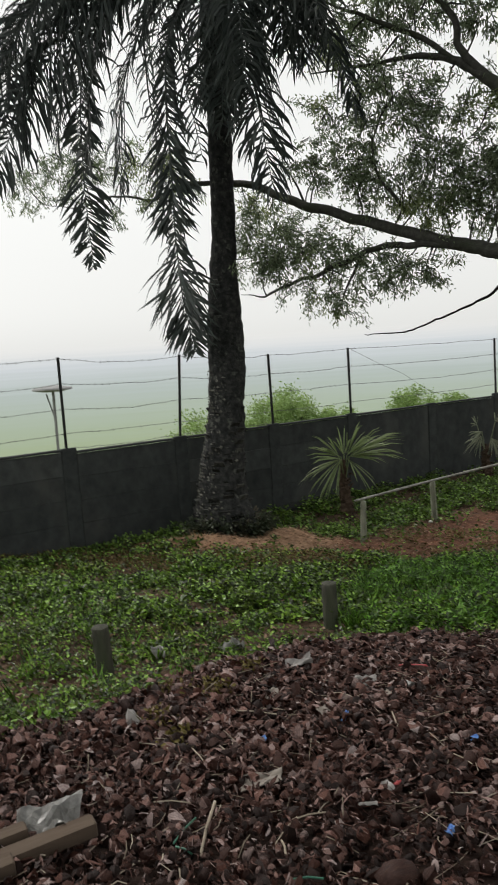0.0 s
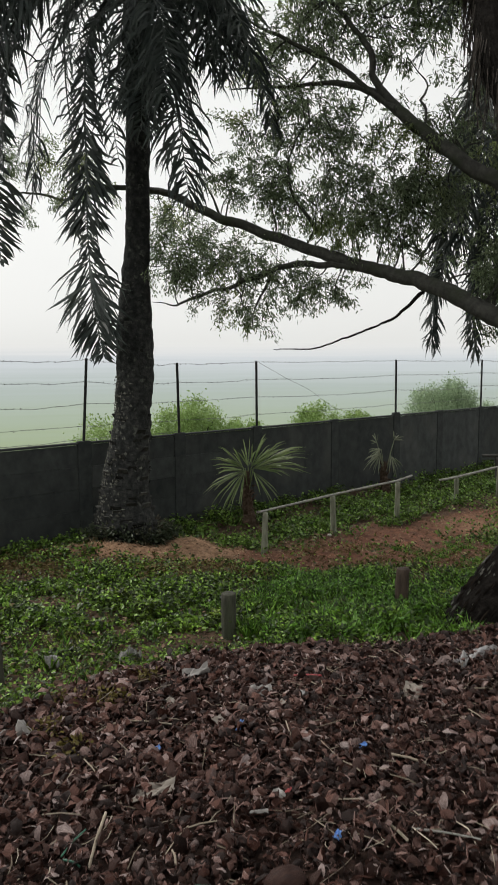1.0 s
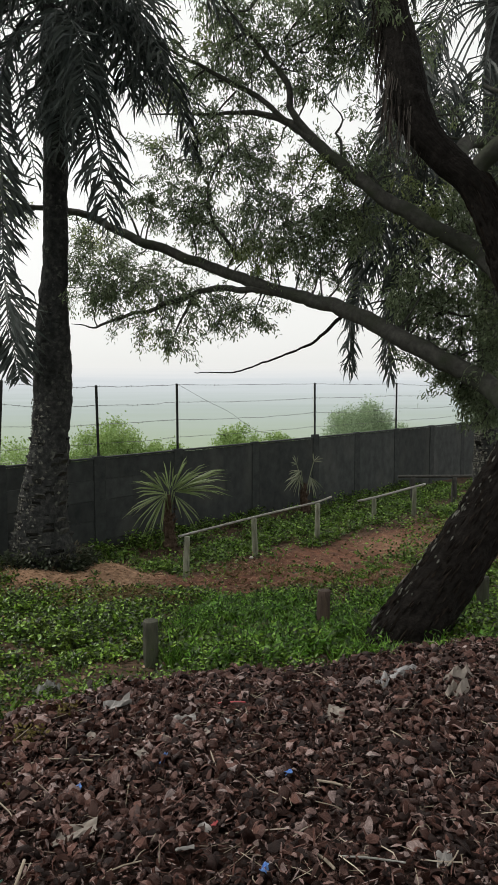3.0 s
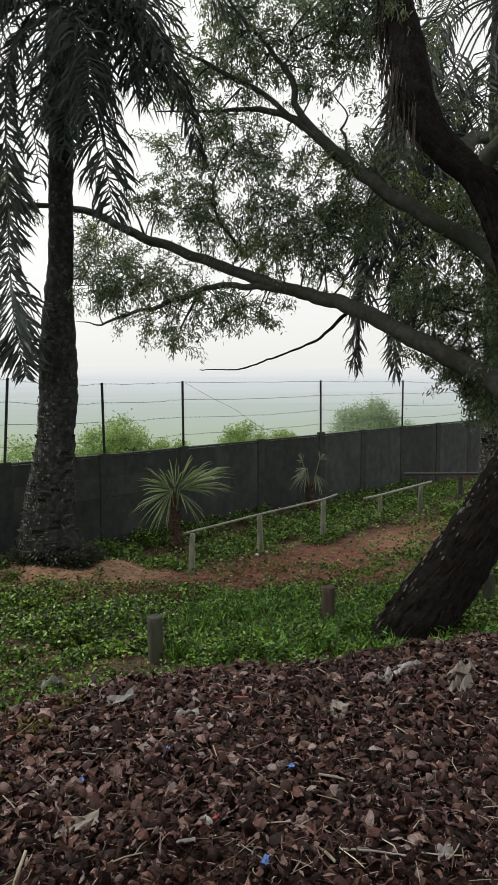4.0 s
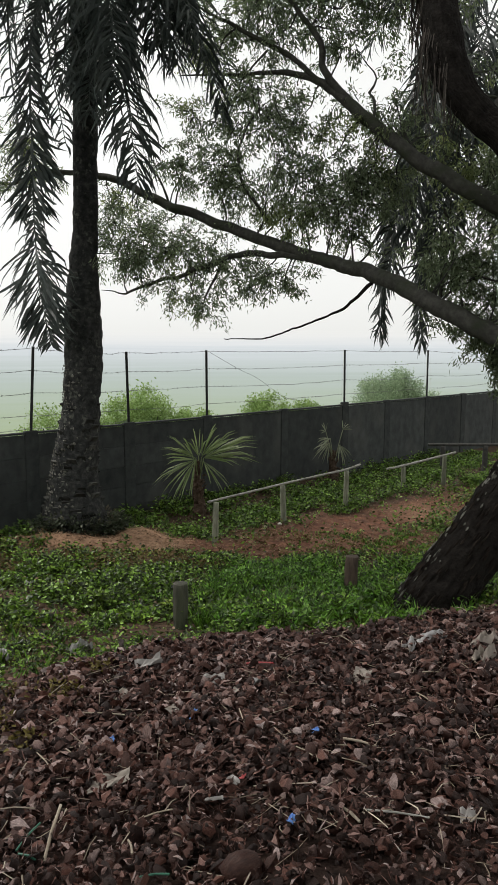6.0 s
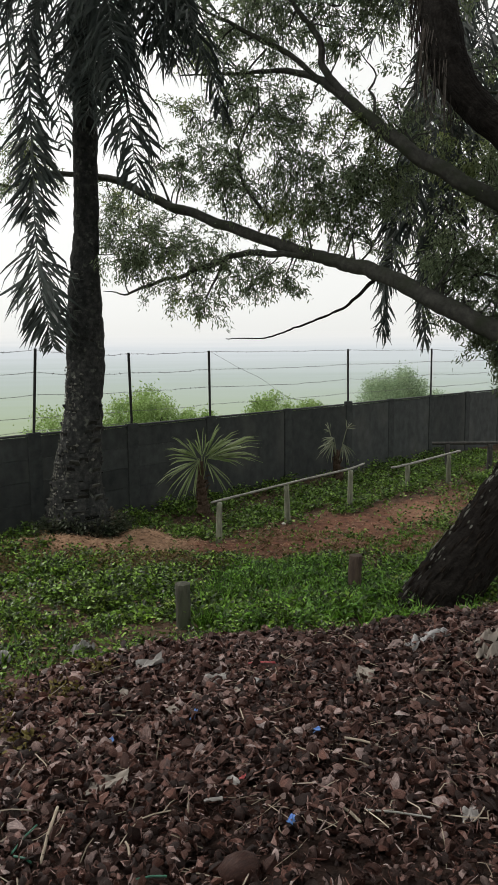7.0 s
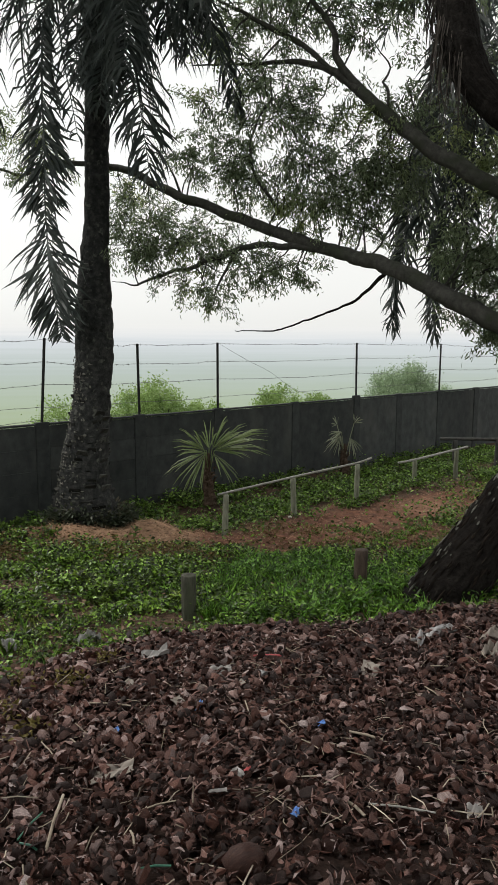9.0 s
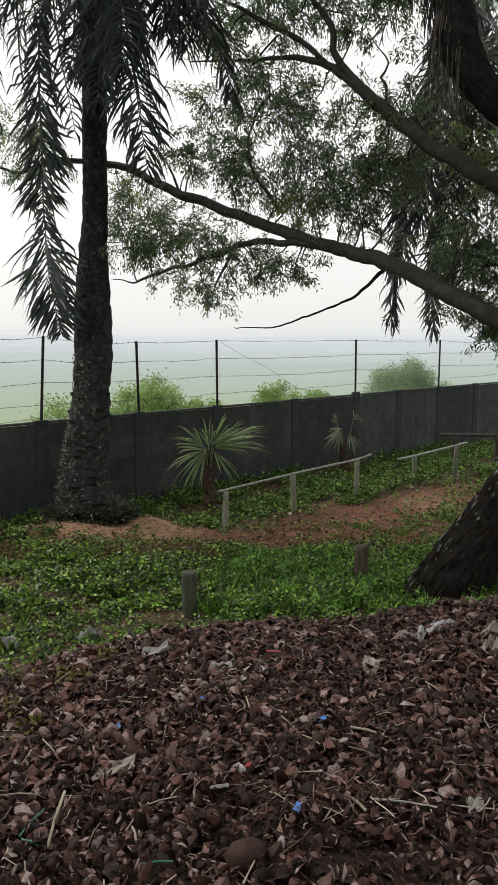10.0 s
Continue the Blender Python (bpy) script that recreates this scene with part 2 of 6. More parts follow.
def ground_material():
    """Humus, red soil and hillside grass, laid out by the mesh's own soil and far attributes."""
    m = bpy.data.materials.new("ground_soil")
    m.use_nodes = True
    n, l = m.node_tree.nodes, m.node_tree.links
    b = n["Principled BSDF"]
    b.inputs["Roughness"].default_value, b.inputs["Specular IOR Level"].default_value = 0.95, 0.15
    co = n.new("ShaderNodeTexCoord")

    def ramped(scale, cols, lo=0.3, hi=0.7):
        nz = n.new("ShaderNodeTexNoise")
        nz.inputs["Scale"].default_value, nz.inputs["Detail"].default_value = scale, 8.0
        nz.inputs["Roughness"].default_value = 0.65
        l.new(co.outputs["Object"], nz.inputs["Vector"])
        r = n.new("ShaderNodeValToRGB")
        r.color_ramp.elements[0].position, r.color_ramp.elements[1].position = lo, hi
        r.color_ramp.elements[0].color, r.color_ramp.elements[1].color = (*cols[0], 1), (*cols[1], 1)
        l.new(nz.outputs["Fac"], r.inputs["Fac"])
        return r.outputs["Color"]

    humus = ramped(6, ((0.022, 0.014, 0.009), (0.105, 0.066, 0.042)))
    red = ramped(7, ((0.036, 0.0165, 0.0105), (0.205, 0.092, 0.058)))
    sand = ramped(12, ((0.16, 0.088, 0.053), (0.44, 0.28, 0.18)))
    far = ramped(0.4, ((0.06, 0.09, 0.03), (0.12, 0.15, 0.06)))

    def mixed(a, c, attr):
        at = n.new("ShaderNodeAttribute")
        at.attribute_name = attr
        mx = n.new("ShaderNodeMix")
        mx.data_type = "RGBA"
        l.new(at.outputs["Fac"], mx.inputs["Factor"])
        l.new(a, mx.inputs["A"])
        l.new(c, mx.inputs["B"])
        return mx.outputs["Result"]

    # mulch floor under the husks, darkened so the gaps between them look shaded
    shade_mulch = ramped(20, ((0.008, 0.005, 0.004), (0.035, 0.02, 0.015)))
    l.new(mixed(mixed(mixed(mixed(humus, red, "soil"), sand, "sand"), shade_mulch, "heap"), far, "far"), b.inputs["Base Color"])
    nb = n.new("ShaderNodeTexNoise")
    nb.inputs["Scale"].default_value, nb.inputs["Detail"].default_value = 35, 8.0
    l.new(co.outputs["Object"], nb.inputs["Vector"])
    bp = n.new("ShaderNodeBump")
    bp.inputs["Strength"].default_value, bp.inputs["Distance"].default_value = 0.8, 0.03
    l.new(nb.outputs["Fac"], bp.inputs["Height"])
    l.new(bp.outputs["Normal"], b.inputs["Normal"])
    return m


M_GROUND = ground_material()


# ---- mesh helpers ----
class Shape:
    """Gathers pieces of one mesh."""

    def __init__(self):
        self.v, self.f, self.n, self.grain = [], [], 0, []

    def add(self, verts, faces):
        verts = np.asarray(verts, float).reshape(-1, 3)
        self.v.append(verts)
        self.f += [tuple(int(i) + self.n for i in face) for face in faces]
        self.n += len(verts)
        return self

    def mesh(self, name, mat, smooth=False, crease=0):
        me = bpy.data.meshes.new(name)
        me.from_pydata(np.concatenate(self.v).tolist() if self.v else [], [], self.f)
        me.materials.append(mat)
        if self.grain:
            me.attributes.new("grain", "FLOAT_VECTOR", "POINT").data.foreach_set("vector", np.concatenate(self.grain).ravel())
        if smooth:
            me.polygons.foreach_set("use_smooth", [True] * len(me.polygons))
        me.update()
        if crease:
            me.set_sharp_from_angle(angle=radians(crease))
        return me


def part(name, shape, mat, parent=None, label="", smooth=False, kind="", crease=0):
    ob = new(name, shape.mesh(name, mat, smooth, crease))
    ob.parent = parent
    return tagged(ob, label, kind=kind)


def thing(name, label, category, group="", kind="", at=(0, 0, 0)):
    ob = new(name)
    ob.empty_display_size = 0.2
    ob.location = at
    return tagged(ob, label, category, group, kind)


def many(shape, template, places, turns, sizes, grain=False):
    """Copies of a template (verts, faces) at many places: turns are n x 3 x 3, sizes n x 3."""
    tv, tf = template
    tv = np.asarray(tv, float)
    verts = np.einsum("nij,nkj->nki", turns, tv[None] * np.asarray(sizes)[:, None, :]) + np.asarray(places)[:, None, :]
    k = len(tv)
    base = shape.n
    shape.v.append(verts.reshape(-1, 3))
    if grain:
        shape.grain.append(np.tile(tv, (len(verts), 1)))
    for i in range(len(verts)):
        o = base + i * k
        shape.f += [tuple(a + o for a in face) for face in tf]
    shape.n += len(verts) * k


def unit(v):
    v = np.asarray(v, float)
    return v / np.maximum(np.linalg.norm(v, axis=-1, keepdims=True), 1e-9)


def frames_from(d, up):
    """Turns whose x axis is d and whose z axis lies towards up."""
    d = unit(d)
    y = unit(np.cross(up, d))
    z = np.cross(d, y)
    return np.stack([d, y, z], -1)


def random_turns(n, flat=0.5):
    """Turns about z at random, tipped by up to about flat radians."""
    a, b, c = rng.uniform(0, 6.283, n), rng.normal(0, flat, n), rng.normal(0, flat, n)
    ca, sa, cb, sb, cc, sc = np.cos(a), np.sin(a), np.cos(b), np.sin(b), np.cos(c), np.sin(c)
    o, i = np.zeros(n), np.ones(n)
    rz = np.stack([np.stack([ca, -sa, o], -1), np.stack([sa, ca, o], -1), np.stack([o, o, i], -1)], -2)
    rx = np.stack([np.stack([i, o, o], -1), np.stack([o, cb, -sb], -1), np.stack([o, sb, cb], -1)], -2)
    ry = np.stack([np.stack([cc, o, sc], -1), np.stack([o, i, o], -1), np.stack([-sc, o, cc], -1)], -2)
    return rz @ rx @ ry


def smooth_line(pts, step):
    """A Catmull-Rom line through points (rows may hold a radius as a fourth number), cut into steps."""
    p = np.asarray(pts, float)
    q = np.vstack([2 * p[0] - p[1], p, 2 * p[-1] - p[-2]])
    out = []
    for i in range(1, len(q) - 2):
        n = max(2, int(np.linalg.norm(q[i + 1, :3] - q[i, :3]) / step))
        t = np.linspace(0, 1, n, endpoint=False)[:, None]
        out.append(0.5 * (2 * q[i] + (q[i + 1] - q[i - 1]) * t + (2 * q[i - 1] - 5 * q[i] + 4 * q[i + 1] - q[i + 2]) * t**2
                          + (3 * q[i] - q[i - 1] - 3 * q[i + 1] + q[i + 2]) * t**3))
    return np.vstack(out + [p[-1:]])


def kinked(line, amount, wave=3.0, seed=0.0):
    """The same line with small bends in it."""
    out = np.array(line, float)
    for k in range(1, len(out)):
        v = noise.noise_vector(Vector(out[k, :3] * wave) + Vector((seed, 0, 0))) + 0.5 * noise.noise_vector(Vector(out[k, :3] * wave * 2.6) + Vector((0, seed, 0)))
        out[k, :3] += np.array(v) * amount * min(1.0, k / 6)
    return out


def tube(shape, line, radii=None, sides=8, rough=0.0, grain=6.0, ridge=0, cap=True, seed=0.0):
    """A tapered tube along a line; rough: relief as a share of the radius; ridge: number of lengthwise bark ridges."""
    line = np.asarray(line, float)
    if radii is None:
        radii = line[:, 3]
    line = line[:, :3]
    radii = np.broadcast_to(radii, len(line))
    tan = unit(np.gradient(line, axis=0))
    ref = np.array([0.0, 0.0, 1.0]) if abs(tan[0][2]) < 0.9 else np.array([0.0, 1.0, 0.0])
    u = unit(np.cross(tan[0], ref))
    rings = []
    ang = np.arange(sides) * 2 * math.pi / sides
    for i, (c, t, r) in enumerate(zip(line, tan, radii)):
        u = unit(u - t * (u @ t))
        w = np.cross(t, u)
        rr = np.full(sides, r)
        if rough:
            for k in range(sides):
                p = c + r * (math.cos(ang[k]) * u + math.sin(ang[k]) * w)
                nv = noise.noise(Vector(p * grain + seed)) + 0.5 * noise.noise(Vector(p * grain * 2.7 + seed))
                if ridge:
                    q = Vector((math.cos(ang[k]) * ridge * 0.35, math.sin(ang[k]) * ridge * 0.35, i * 0.16 + seed))
                    nv += 0.9 * (0.4 - abs(noise.noise(q)) * 2)
                rr[k] = r * (1 + rough * nv)
        rings.append(c + np.cos(ang)[:, None] * rr[:, None] * u + np.sin(ang)[:, None] * rr[:, None] * w)
    n = len(rings)
    faces = [(i * sides + k, i * sides + (k + 1) % sides, (i + 1) * sides + (k + 1) % sides, (i + 1) * sides + k) for i in range(n - 1) for k in range(sides)]
    if cap:
        faces += [tuple(range(sides))[::-1], tuple((n - 1) * sides + k for k in range(sides))]
    return shape.add(np.vstack(rings), faces)


def box(shape, m, sx, sy, sz, bevel=0.0):
    """A box with its base centre at m's place, with bevelled upright edges and top."""
    b = min(bevel, sx / 3, sy / 3)
    if b:
        prof = [(sx / 2 - b, sy / 2), (sx / 2, sy / 2 - b), (sx / 2, -sy / 2 + b), (sx / 2 - b, -sy / 2), (-sx / 2 + b, -sy / 2), (-sx / 2, -sy / 2 + b), (-sx / 2, sy / 2 - b), (-sx / 2 + b, sy / 2)]
    else:
        prof = [(sx / 2, sy / 2), (sx / 2, -sy / 2), (-sx / 2, -sy / 2), (-sx / 2, sy / 2)]
    k = len(prof)
    levels = [(0, 1.0)] + ([(sz - b, 1.0), (sz, 1 - 2 * b / max(sx, sy))] if b else [(sz, 1.0)])
    verts = [m @ Vector((x * s, y * s, z)) for z, s in levels for x, y in prof]
    faces = [(i * k + (j + 1) % k, i * k + j, (i + 1) * k + j, (i + 1) * k + (j + 1) % k) for i in range(len(levels) - 1) for j in range(k)]
    faces += [tuple(range(k)), tuple(range((len(levels) - 1) * k, len(levels) * k))[::-1]]
    return shape.add([tuple(v) for v in verts], faces)


# ---- the lie of the land ----
EDGE_X = [-8, -2.2, -1.6, -1.2, -0.4, 0.3, 0.9, 1.45, 2.2, 8]
EDGE_Y = [2.7, 3.0, 3.7, 4.75, 5.6, 5.9, 5.9, 6.15, 6.25, 6.3]
WALL_O, WALL_D = np.array([-3.782, 12.626]), np.array([1.0, 1.0]) / math.sqrt(2)
WALL_N = np.array([-1.0, 1.0]) / math.sqrt(2)


def smoothstep(a, b, x):
    t = np.clip((np.asarray(x, float) - a) / (b - a), 0, 1)
    return t * t * (3 - 2 * t)


def wobble(x, y, f=1.0):
    """A cheap smooth unevenness between -1 and 1."""
    return (np.sin(1.7 * f * x + 0.6) * np.cos(1.3 * f * y - 0.4) + np.sin(2.9 * f * x - 1.9 * f * y) * 0.6 + np.cos(4.3 * f * y + 3.1 * f * x + 1) * 0.4) / 2.0


def pile_edge(x):
    return np.interp(x, EDGE_X, EDGE_Y) + 0.10 * wobble(x, x * 0.7, 2.3)


def in_pile(x, y):
    return smoothstep(-0.05, 0.4, pile_edge(x) - y)


def land(x, y):
    x, y = np.asarray(x, float), np.asarray(y, float)
    g = np.interp(y, [-20, 0, 2, 4, 5, 6, 7, 8, 9, 11, 12.5, 30], [1.6, 1.6, 1.47, 1.22, 1.09, 0.97, 0.85, 0.70, 0.53, 0.33, 0.25, 0.15])
    g = g + 0.035 * wobble(x, y, 0.8) + 0.08 * np.exp(-((x + 2.7) ** 2 + (y - 11.8) ** 2) / 1.6)
    g = g + 0.18 * np.exp(-((x + 3.0) / 1.05) ** 2 - ((y - 11.2) / 0.32) ** 2) + 0.18 * np.exp(-((x + 1.75) / 0.45) ** 2 - ((y - 11.85) / 0.4) ** 2)
    g = g + 0.10 * np.exp(-((x + 4.2) / 0.5) ** 2 - ((y - 11.0) / 0.35) ** 2)
    p = np.interp(y, [-20, 0, 1.5, 2.5, 4.4, 5.7, 6.4, 8], [1.95, 1.95, 1.84, 1.69, 1.38, 1.15, 1.03, 0.75])
    p = p + 0.16 * smoothstep(0.6, 2.2, x) * smoothstep(3.0, 5.5, y) + 0.03 * wobble(x, y, 1.6)
    near = g + in_pile(x, y) * (p - g)
    q = (x - WALL_O[0]) * WALL_N[0] + (y - WALL_O[1]) * WALL_N[1]
    hill = np.interp(q, [0.6, 3, 12, 60, 400], [0.0, -0.3, -3, -18, -125])
    out = smoothstep(0.1, 1.5, q)
    return near * (1 - out) + hill * out


def worn(x, y):
    """A thinly grown, trodden patch beside the path."""
    return np.exp(-((x - 1.7) / 1.8) ** 4 - ((y - 11.75) / 1.4) ** 4)


def path_soil(x, y):
    """How bare and red the ground is: the trodden path and the heap round the palm."""
    px, py = np.array([-3.9, -3.4, -2.8, -1.6, -0.4, 0.5, 1.2, 1.9, 3.2, 4.3, 7.0, 11.0]), np.array([11.3, 11.35, 11.4, 11.6, 11.2, 11.2, 12.0, 12.9, 14.2, 15.0, 17.2, 20.0])
    d = np.full(np.shape(x), 9.0)
    for i in range(len(px) - 1):
        ax, ay, bx, by = px[i], py[i], px[i + 1], py[i + 1]
        t = np.clip(((x - ax) * (bx - ax) + (y - ay) * (by - ay)) / ((bx - ax) ** 2 + (by - ay) ** 2), 0, 1)
        d = np.minimum(d, np.hypot(x - ax - t * (bx - ax), y - ay - t * (by - ay)))
    wide = np.interp(x, [-6, -3.9, -2.8, -1.5, -0.6, 0.5, 1.2, 1.9, 3.2, 4.3, 8], [0.0, 0.25, 0.55, 0.6, 0.6, 0.85, 0.95, 0.75, 0.75, 0.8, 0.8])
    bare = 1 - smoothstep(-0.25, 0.3, d - wide - 0.25 * wobble(x, y, 1.9) - 0.2 * wobble(x, y, 5.5))
    return np.clip(np.maximum(bare, 0.9 * worn(x, y)) * (1 - smoothstep(-1.0, -0.2, x) * (0.12 - 0.22 * wobble(x, y, 3.3))), 0, 1)


def grid_axis(edges):
    return np.unique(np.round(np.concatenate([np.arange(a, b, s) for a, b, s in edges]), 4))


gx = grid_axis([(-4000, -400, 600), (-400, -60, 40), (-60, -14, 3), (-14, -6, 0.25), (-6, 8, 0.1), (8, 14, 0.25), (14, 60, 3), (60, 400, 40), (400, 4001, 600)])
gy = grid_axis([(-4000, -400, 600), (-400, -60, 40), (-60, -6, 3), (-6, 1, 0.25), (1, 19, 0.1), (19, 28, 0.25), (28, 80, 3), (80, 400, 40), (400, 4001, 600)])
GX, GY = np.meshgrid(gx, gy)
GZ = land(GX, GY)
GZ += np.where((np.abs(GX) < 14) & (GY > -6) & (GY < 28), 0.012 * wobble(GX * 3.1, GY * 3.3, 2.2), 0)
nx, ny = len(gx), len(gy)
idx = np.arange(nx * ny).reshape(ny, nx)
quads = np.stack([idx[:-1, :-1], idx[:-1, 1:], idx[1:, 1:], idx[1:, :-1]], -1).reshape(-1, 4)
ground_shape = Shape().add(np.stack([GX, GY, GZ], -1).reshape(-1, 3), quads.tolist())
ground = tagged(new("ground", ground_shape.mesh("ground", M_GROUND, True)), "uneven dark soil with a trodden red earth path", "ground", kind="structure")
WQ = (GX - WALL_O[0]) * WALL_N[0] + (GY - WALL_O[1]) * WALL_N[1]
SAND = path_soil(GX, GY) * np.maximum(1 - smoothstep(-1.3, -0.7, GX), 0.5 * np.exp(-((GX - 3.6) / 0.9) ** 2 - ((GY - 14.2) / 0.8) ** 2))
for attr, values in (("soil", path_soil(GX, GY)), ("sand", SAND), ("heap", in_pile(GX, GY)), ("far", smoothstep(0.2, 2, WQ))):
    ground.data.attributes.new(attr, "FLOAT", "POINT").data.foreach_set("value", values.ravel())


# ---- hazy plain far beyond the wall: painted on a glowing cylinder ----
def hazy_backdrop():
    m = bpy.data.materials.new("painted_haze_plain")
    m.use_nodes = True
    n, l = m.node_tree.nodes, m.node_tree.links
    n.remove(n["Principled BSDF"])
    co = n.new("ShaderNodeTexCoord")
    sep = n.new("ShaderNodeSeparateXYZ")
    l.new(co.outputs["Object"], sep.inputs["Vector"])
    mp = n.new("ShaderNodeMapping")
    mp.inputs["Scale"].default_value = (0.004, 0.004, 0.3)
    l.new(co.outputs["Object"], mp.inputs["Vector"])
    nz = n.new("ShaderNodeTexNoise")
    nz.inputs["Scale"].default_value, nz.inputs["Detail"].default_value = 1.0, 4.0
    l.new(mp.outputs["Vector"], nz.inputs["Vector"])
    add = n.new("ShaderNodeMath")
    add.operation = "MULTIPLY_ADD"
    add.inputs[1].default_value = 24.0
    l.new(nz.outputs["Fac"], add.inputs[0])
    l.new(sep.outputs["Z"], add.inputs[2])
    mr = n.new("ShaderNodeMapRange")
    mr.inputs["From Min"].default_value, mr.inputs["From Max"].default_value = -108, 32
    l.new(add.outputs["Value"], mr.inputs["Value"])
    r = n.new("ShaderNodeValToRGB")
    # haze painted by height: green low down, paling to grey above
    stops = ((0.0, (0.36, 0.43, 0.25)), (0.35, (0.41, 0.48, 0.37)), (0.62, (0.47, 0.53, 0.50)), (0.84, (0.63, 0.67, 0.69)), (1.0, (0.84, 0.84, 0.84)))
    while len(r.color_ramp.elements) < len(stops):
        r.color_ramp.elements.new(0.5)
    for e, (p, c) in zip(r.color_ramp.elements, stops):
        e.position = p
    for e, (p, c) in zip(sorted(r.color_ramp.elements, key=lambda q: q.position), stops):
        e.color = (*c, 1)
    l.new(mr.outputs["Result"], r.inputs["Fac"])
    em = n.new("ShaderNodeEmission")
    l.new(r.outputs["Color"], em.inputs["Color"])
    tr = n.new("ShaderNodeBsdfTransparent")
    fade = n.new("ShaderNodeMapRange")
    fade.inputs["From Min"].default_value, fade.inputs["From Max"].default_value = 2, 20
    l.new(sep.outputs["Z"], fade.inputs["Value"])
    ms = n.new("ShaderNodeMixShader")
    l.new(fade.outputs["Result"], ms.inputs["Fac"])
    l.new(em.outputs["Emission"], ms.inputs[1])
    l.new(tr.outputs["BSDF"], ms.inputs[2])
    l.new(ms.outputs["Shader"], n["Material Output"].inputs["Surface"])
    return m


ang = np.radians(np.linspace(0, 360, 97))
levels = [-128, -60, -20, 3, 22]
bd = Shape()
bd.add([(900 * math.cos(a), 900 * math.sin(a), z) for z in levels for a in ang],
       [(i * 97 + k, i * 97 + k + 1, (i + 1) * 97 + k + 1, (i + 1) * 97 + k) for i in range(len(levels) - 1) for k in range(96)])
tagged(new("backdrop", bd.mesh("backdrop", hazy_backdrop(), True)), "glowing backdrop painted as a pale green plain in grey haze", "landscape", kind="structure")


# ---- boundary wall ----
def wall_pose(s, z, off=0.0):
    p = WALL_O + s * WALL_D + off * WALL_N
    return Matrix.Translation((p[0], p[1], z)) @ Matrix.Rotation(radians(45), 4, "Z")


PILLARS = [-12.6, -10.5, -8.4, -6.3, -4.2, -2.1, 0.0, 2.08, 4.12, 6.55, 8.87, 10.75, 12.8, 14.9, 17.0, 19.1, 21.2, 23.3]
wall = tagged(new("wall_boundary", box(Shape(), wall_pose(5.4, -0.3), 36.0, 0.26, 0.31).mesh("wall_boundary", M_PILLAR)),
              "dark stained precast concrete boundary wall", "wall", kind="structure")
for i, s in enumerate(PILLARS):
    top = 2.06 if s < -2 else 2.02
    sh = box(Shape(), wall_pose(s, 0.012), 0.26, 0.09, top + (0.06 if abs(s - 8.87) < 0.1 else 0.02), 0.012)
    part("pillar", sh, M_PILLAR, wall)
    if i + 1 < len(PILLARS):
        e = PILLARS[i + 1]
        mid, length = (s + e) / 2, e - s - 0.265
        top = 2.05 if e < -2 else 2.0
        rows = 5 if s < 4 else 1
        for r in range(rows):
            h = (top - 0.02) / rows
            sh = box(Shape(), wall_pose(mid, 0.012 + r * h, rng.normal(0, 0.004)), length, 0.06, h - 0.008, 0.006)
            part("panel", sh, M_WALL, wall)
        part("coping", box(Shape(), wall_pose(mid, top - 0.002), length, 0.11, 0.035, 0.008), M_PILLAR, wall)


# ---- barbed wire fence on the wall ----
def fence_point(s, z):
    p = WALL_O + s * WALL_D
    return np.array([p[0], p[1], z])


fence = thing("barbed_wire_fence", "sagging barbed wire on dark iron posts above a wall", "fence", at=tuple(fence_point(4, 2.0)))
FENCE_POSTS = [(-6.3, 3.62, 0), (-4.2, 3.6, 0), (-2.13, 3.6, 0.0), (0.0, 3.52, 0.11), (2.09, 3.42, -0.03), (4.12, 3.44, -0.01), (8.86, 3.43, -0.02), (12.79, 3.41, 0.0), (17.0, 3.4, 0.0), (21.2, 3.4, 0)]


def fence_part(name, sh, mat, label=""):
    ob = part(name, sh, mat, fence, label)
    ob.matrix_parent_inverse = Matrix.Translation(-fence.location)
    return ob


for s, top, lean in FENCE_POSTS:
    a, b = fence_point(s, 1.9), fence_point(s + lean, top)
    sh = tube(Shape(), np.linspace(a, b, 6), 0.026, 6)
    fence_part("post", sh, M_IRON)
STRANDS = [0.985, 0.73, 0.47, 0.21, 0.06]
for k, share in enumerate(STRANDS):
    sh = Shape()
    for (s0, t0, l0), (s1, t1, l1) in zip(FENCE_POSTS, FENCE_POSTS[1:]):
        if k == 4 and s0 > 1:
            continue
        a, b = fence_point(s0 + l0 * share, 2.0 + (t0 - 2.0) * share), fence_point(s1 + l1 * share, 2.0 + (t1 - 2.0) * share)
        sag = rng.uniform(0.01, 0.06) + (0.06 if k == 0 and -3 < s0 < -1 else 0)
        t = np.linspace(0, 1, 13)[:, None]
        line = a + (b - a) * t - np.array([0, 0, 1]) * sag * 4 * t * (1 - t) + rng.normal(0, 0.006, (13, 3)) * (t > 0) * (t < 1)
        tube(sh, line, 0.0038, 4, cap=False)
        length = np.linalg.norm(b - a)
        for d in np.arange(0.08, length, 0.13):
            i = d / length * 12
            lo = int(i)
            c = line[lo] + (line[min(lo + 1, 12)] - line[lo]) * (i - lo)
            for _ in range(2):
                w = unit(rng.normal(size=3)) * 0.022
                tube(sh, np.array([c - w, c + w]), 0.003, 3, cap=False)
    fence_part("strand", sh, M_WIRE)
loose = smooth_line([fence_point(4.2, 3.4), fence_point(5.0, 3.05), fence_point(5.7, 2.78), fence_point(6.5, 2.35), fence_point(7.2, 2.2)], 0.15)
fence_part("loose_strand", tube(Shape(), loose, 0.0038, 4), M_WIRE, "loose wire hanging slantwise")


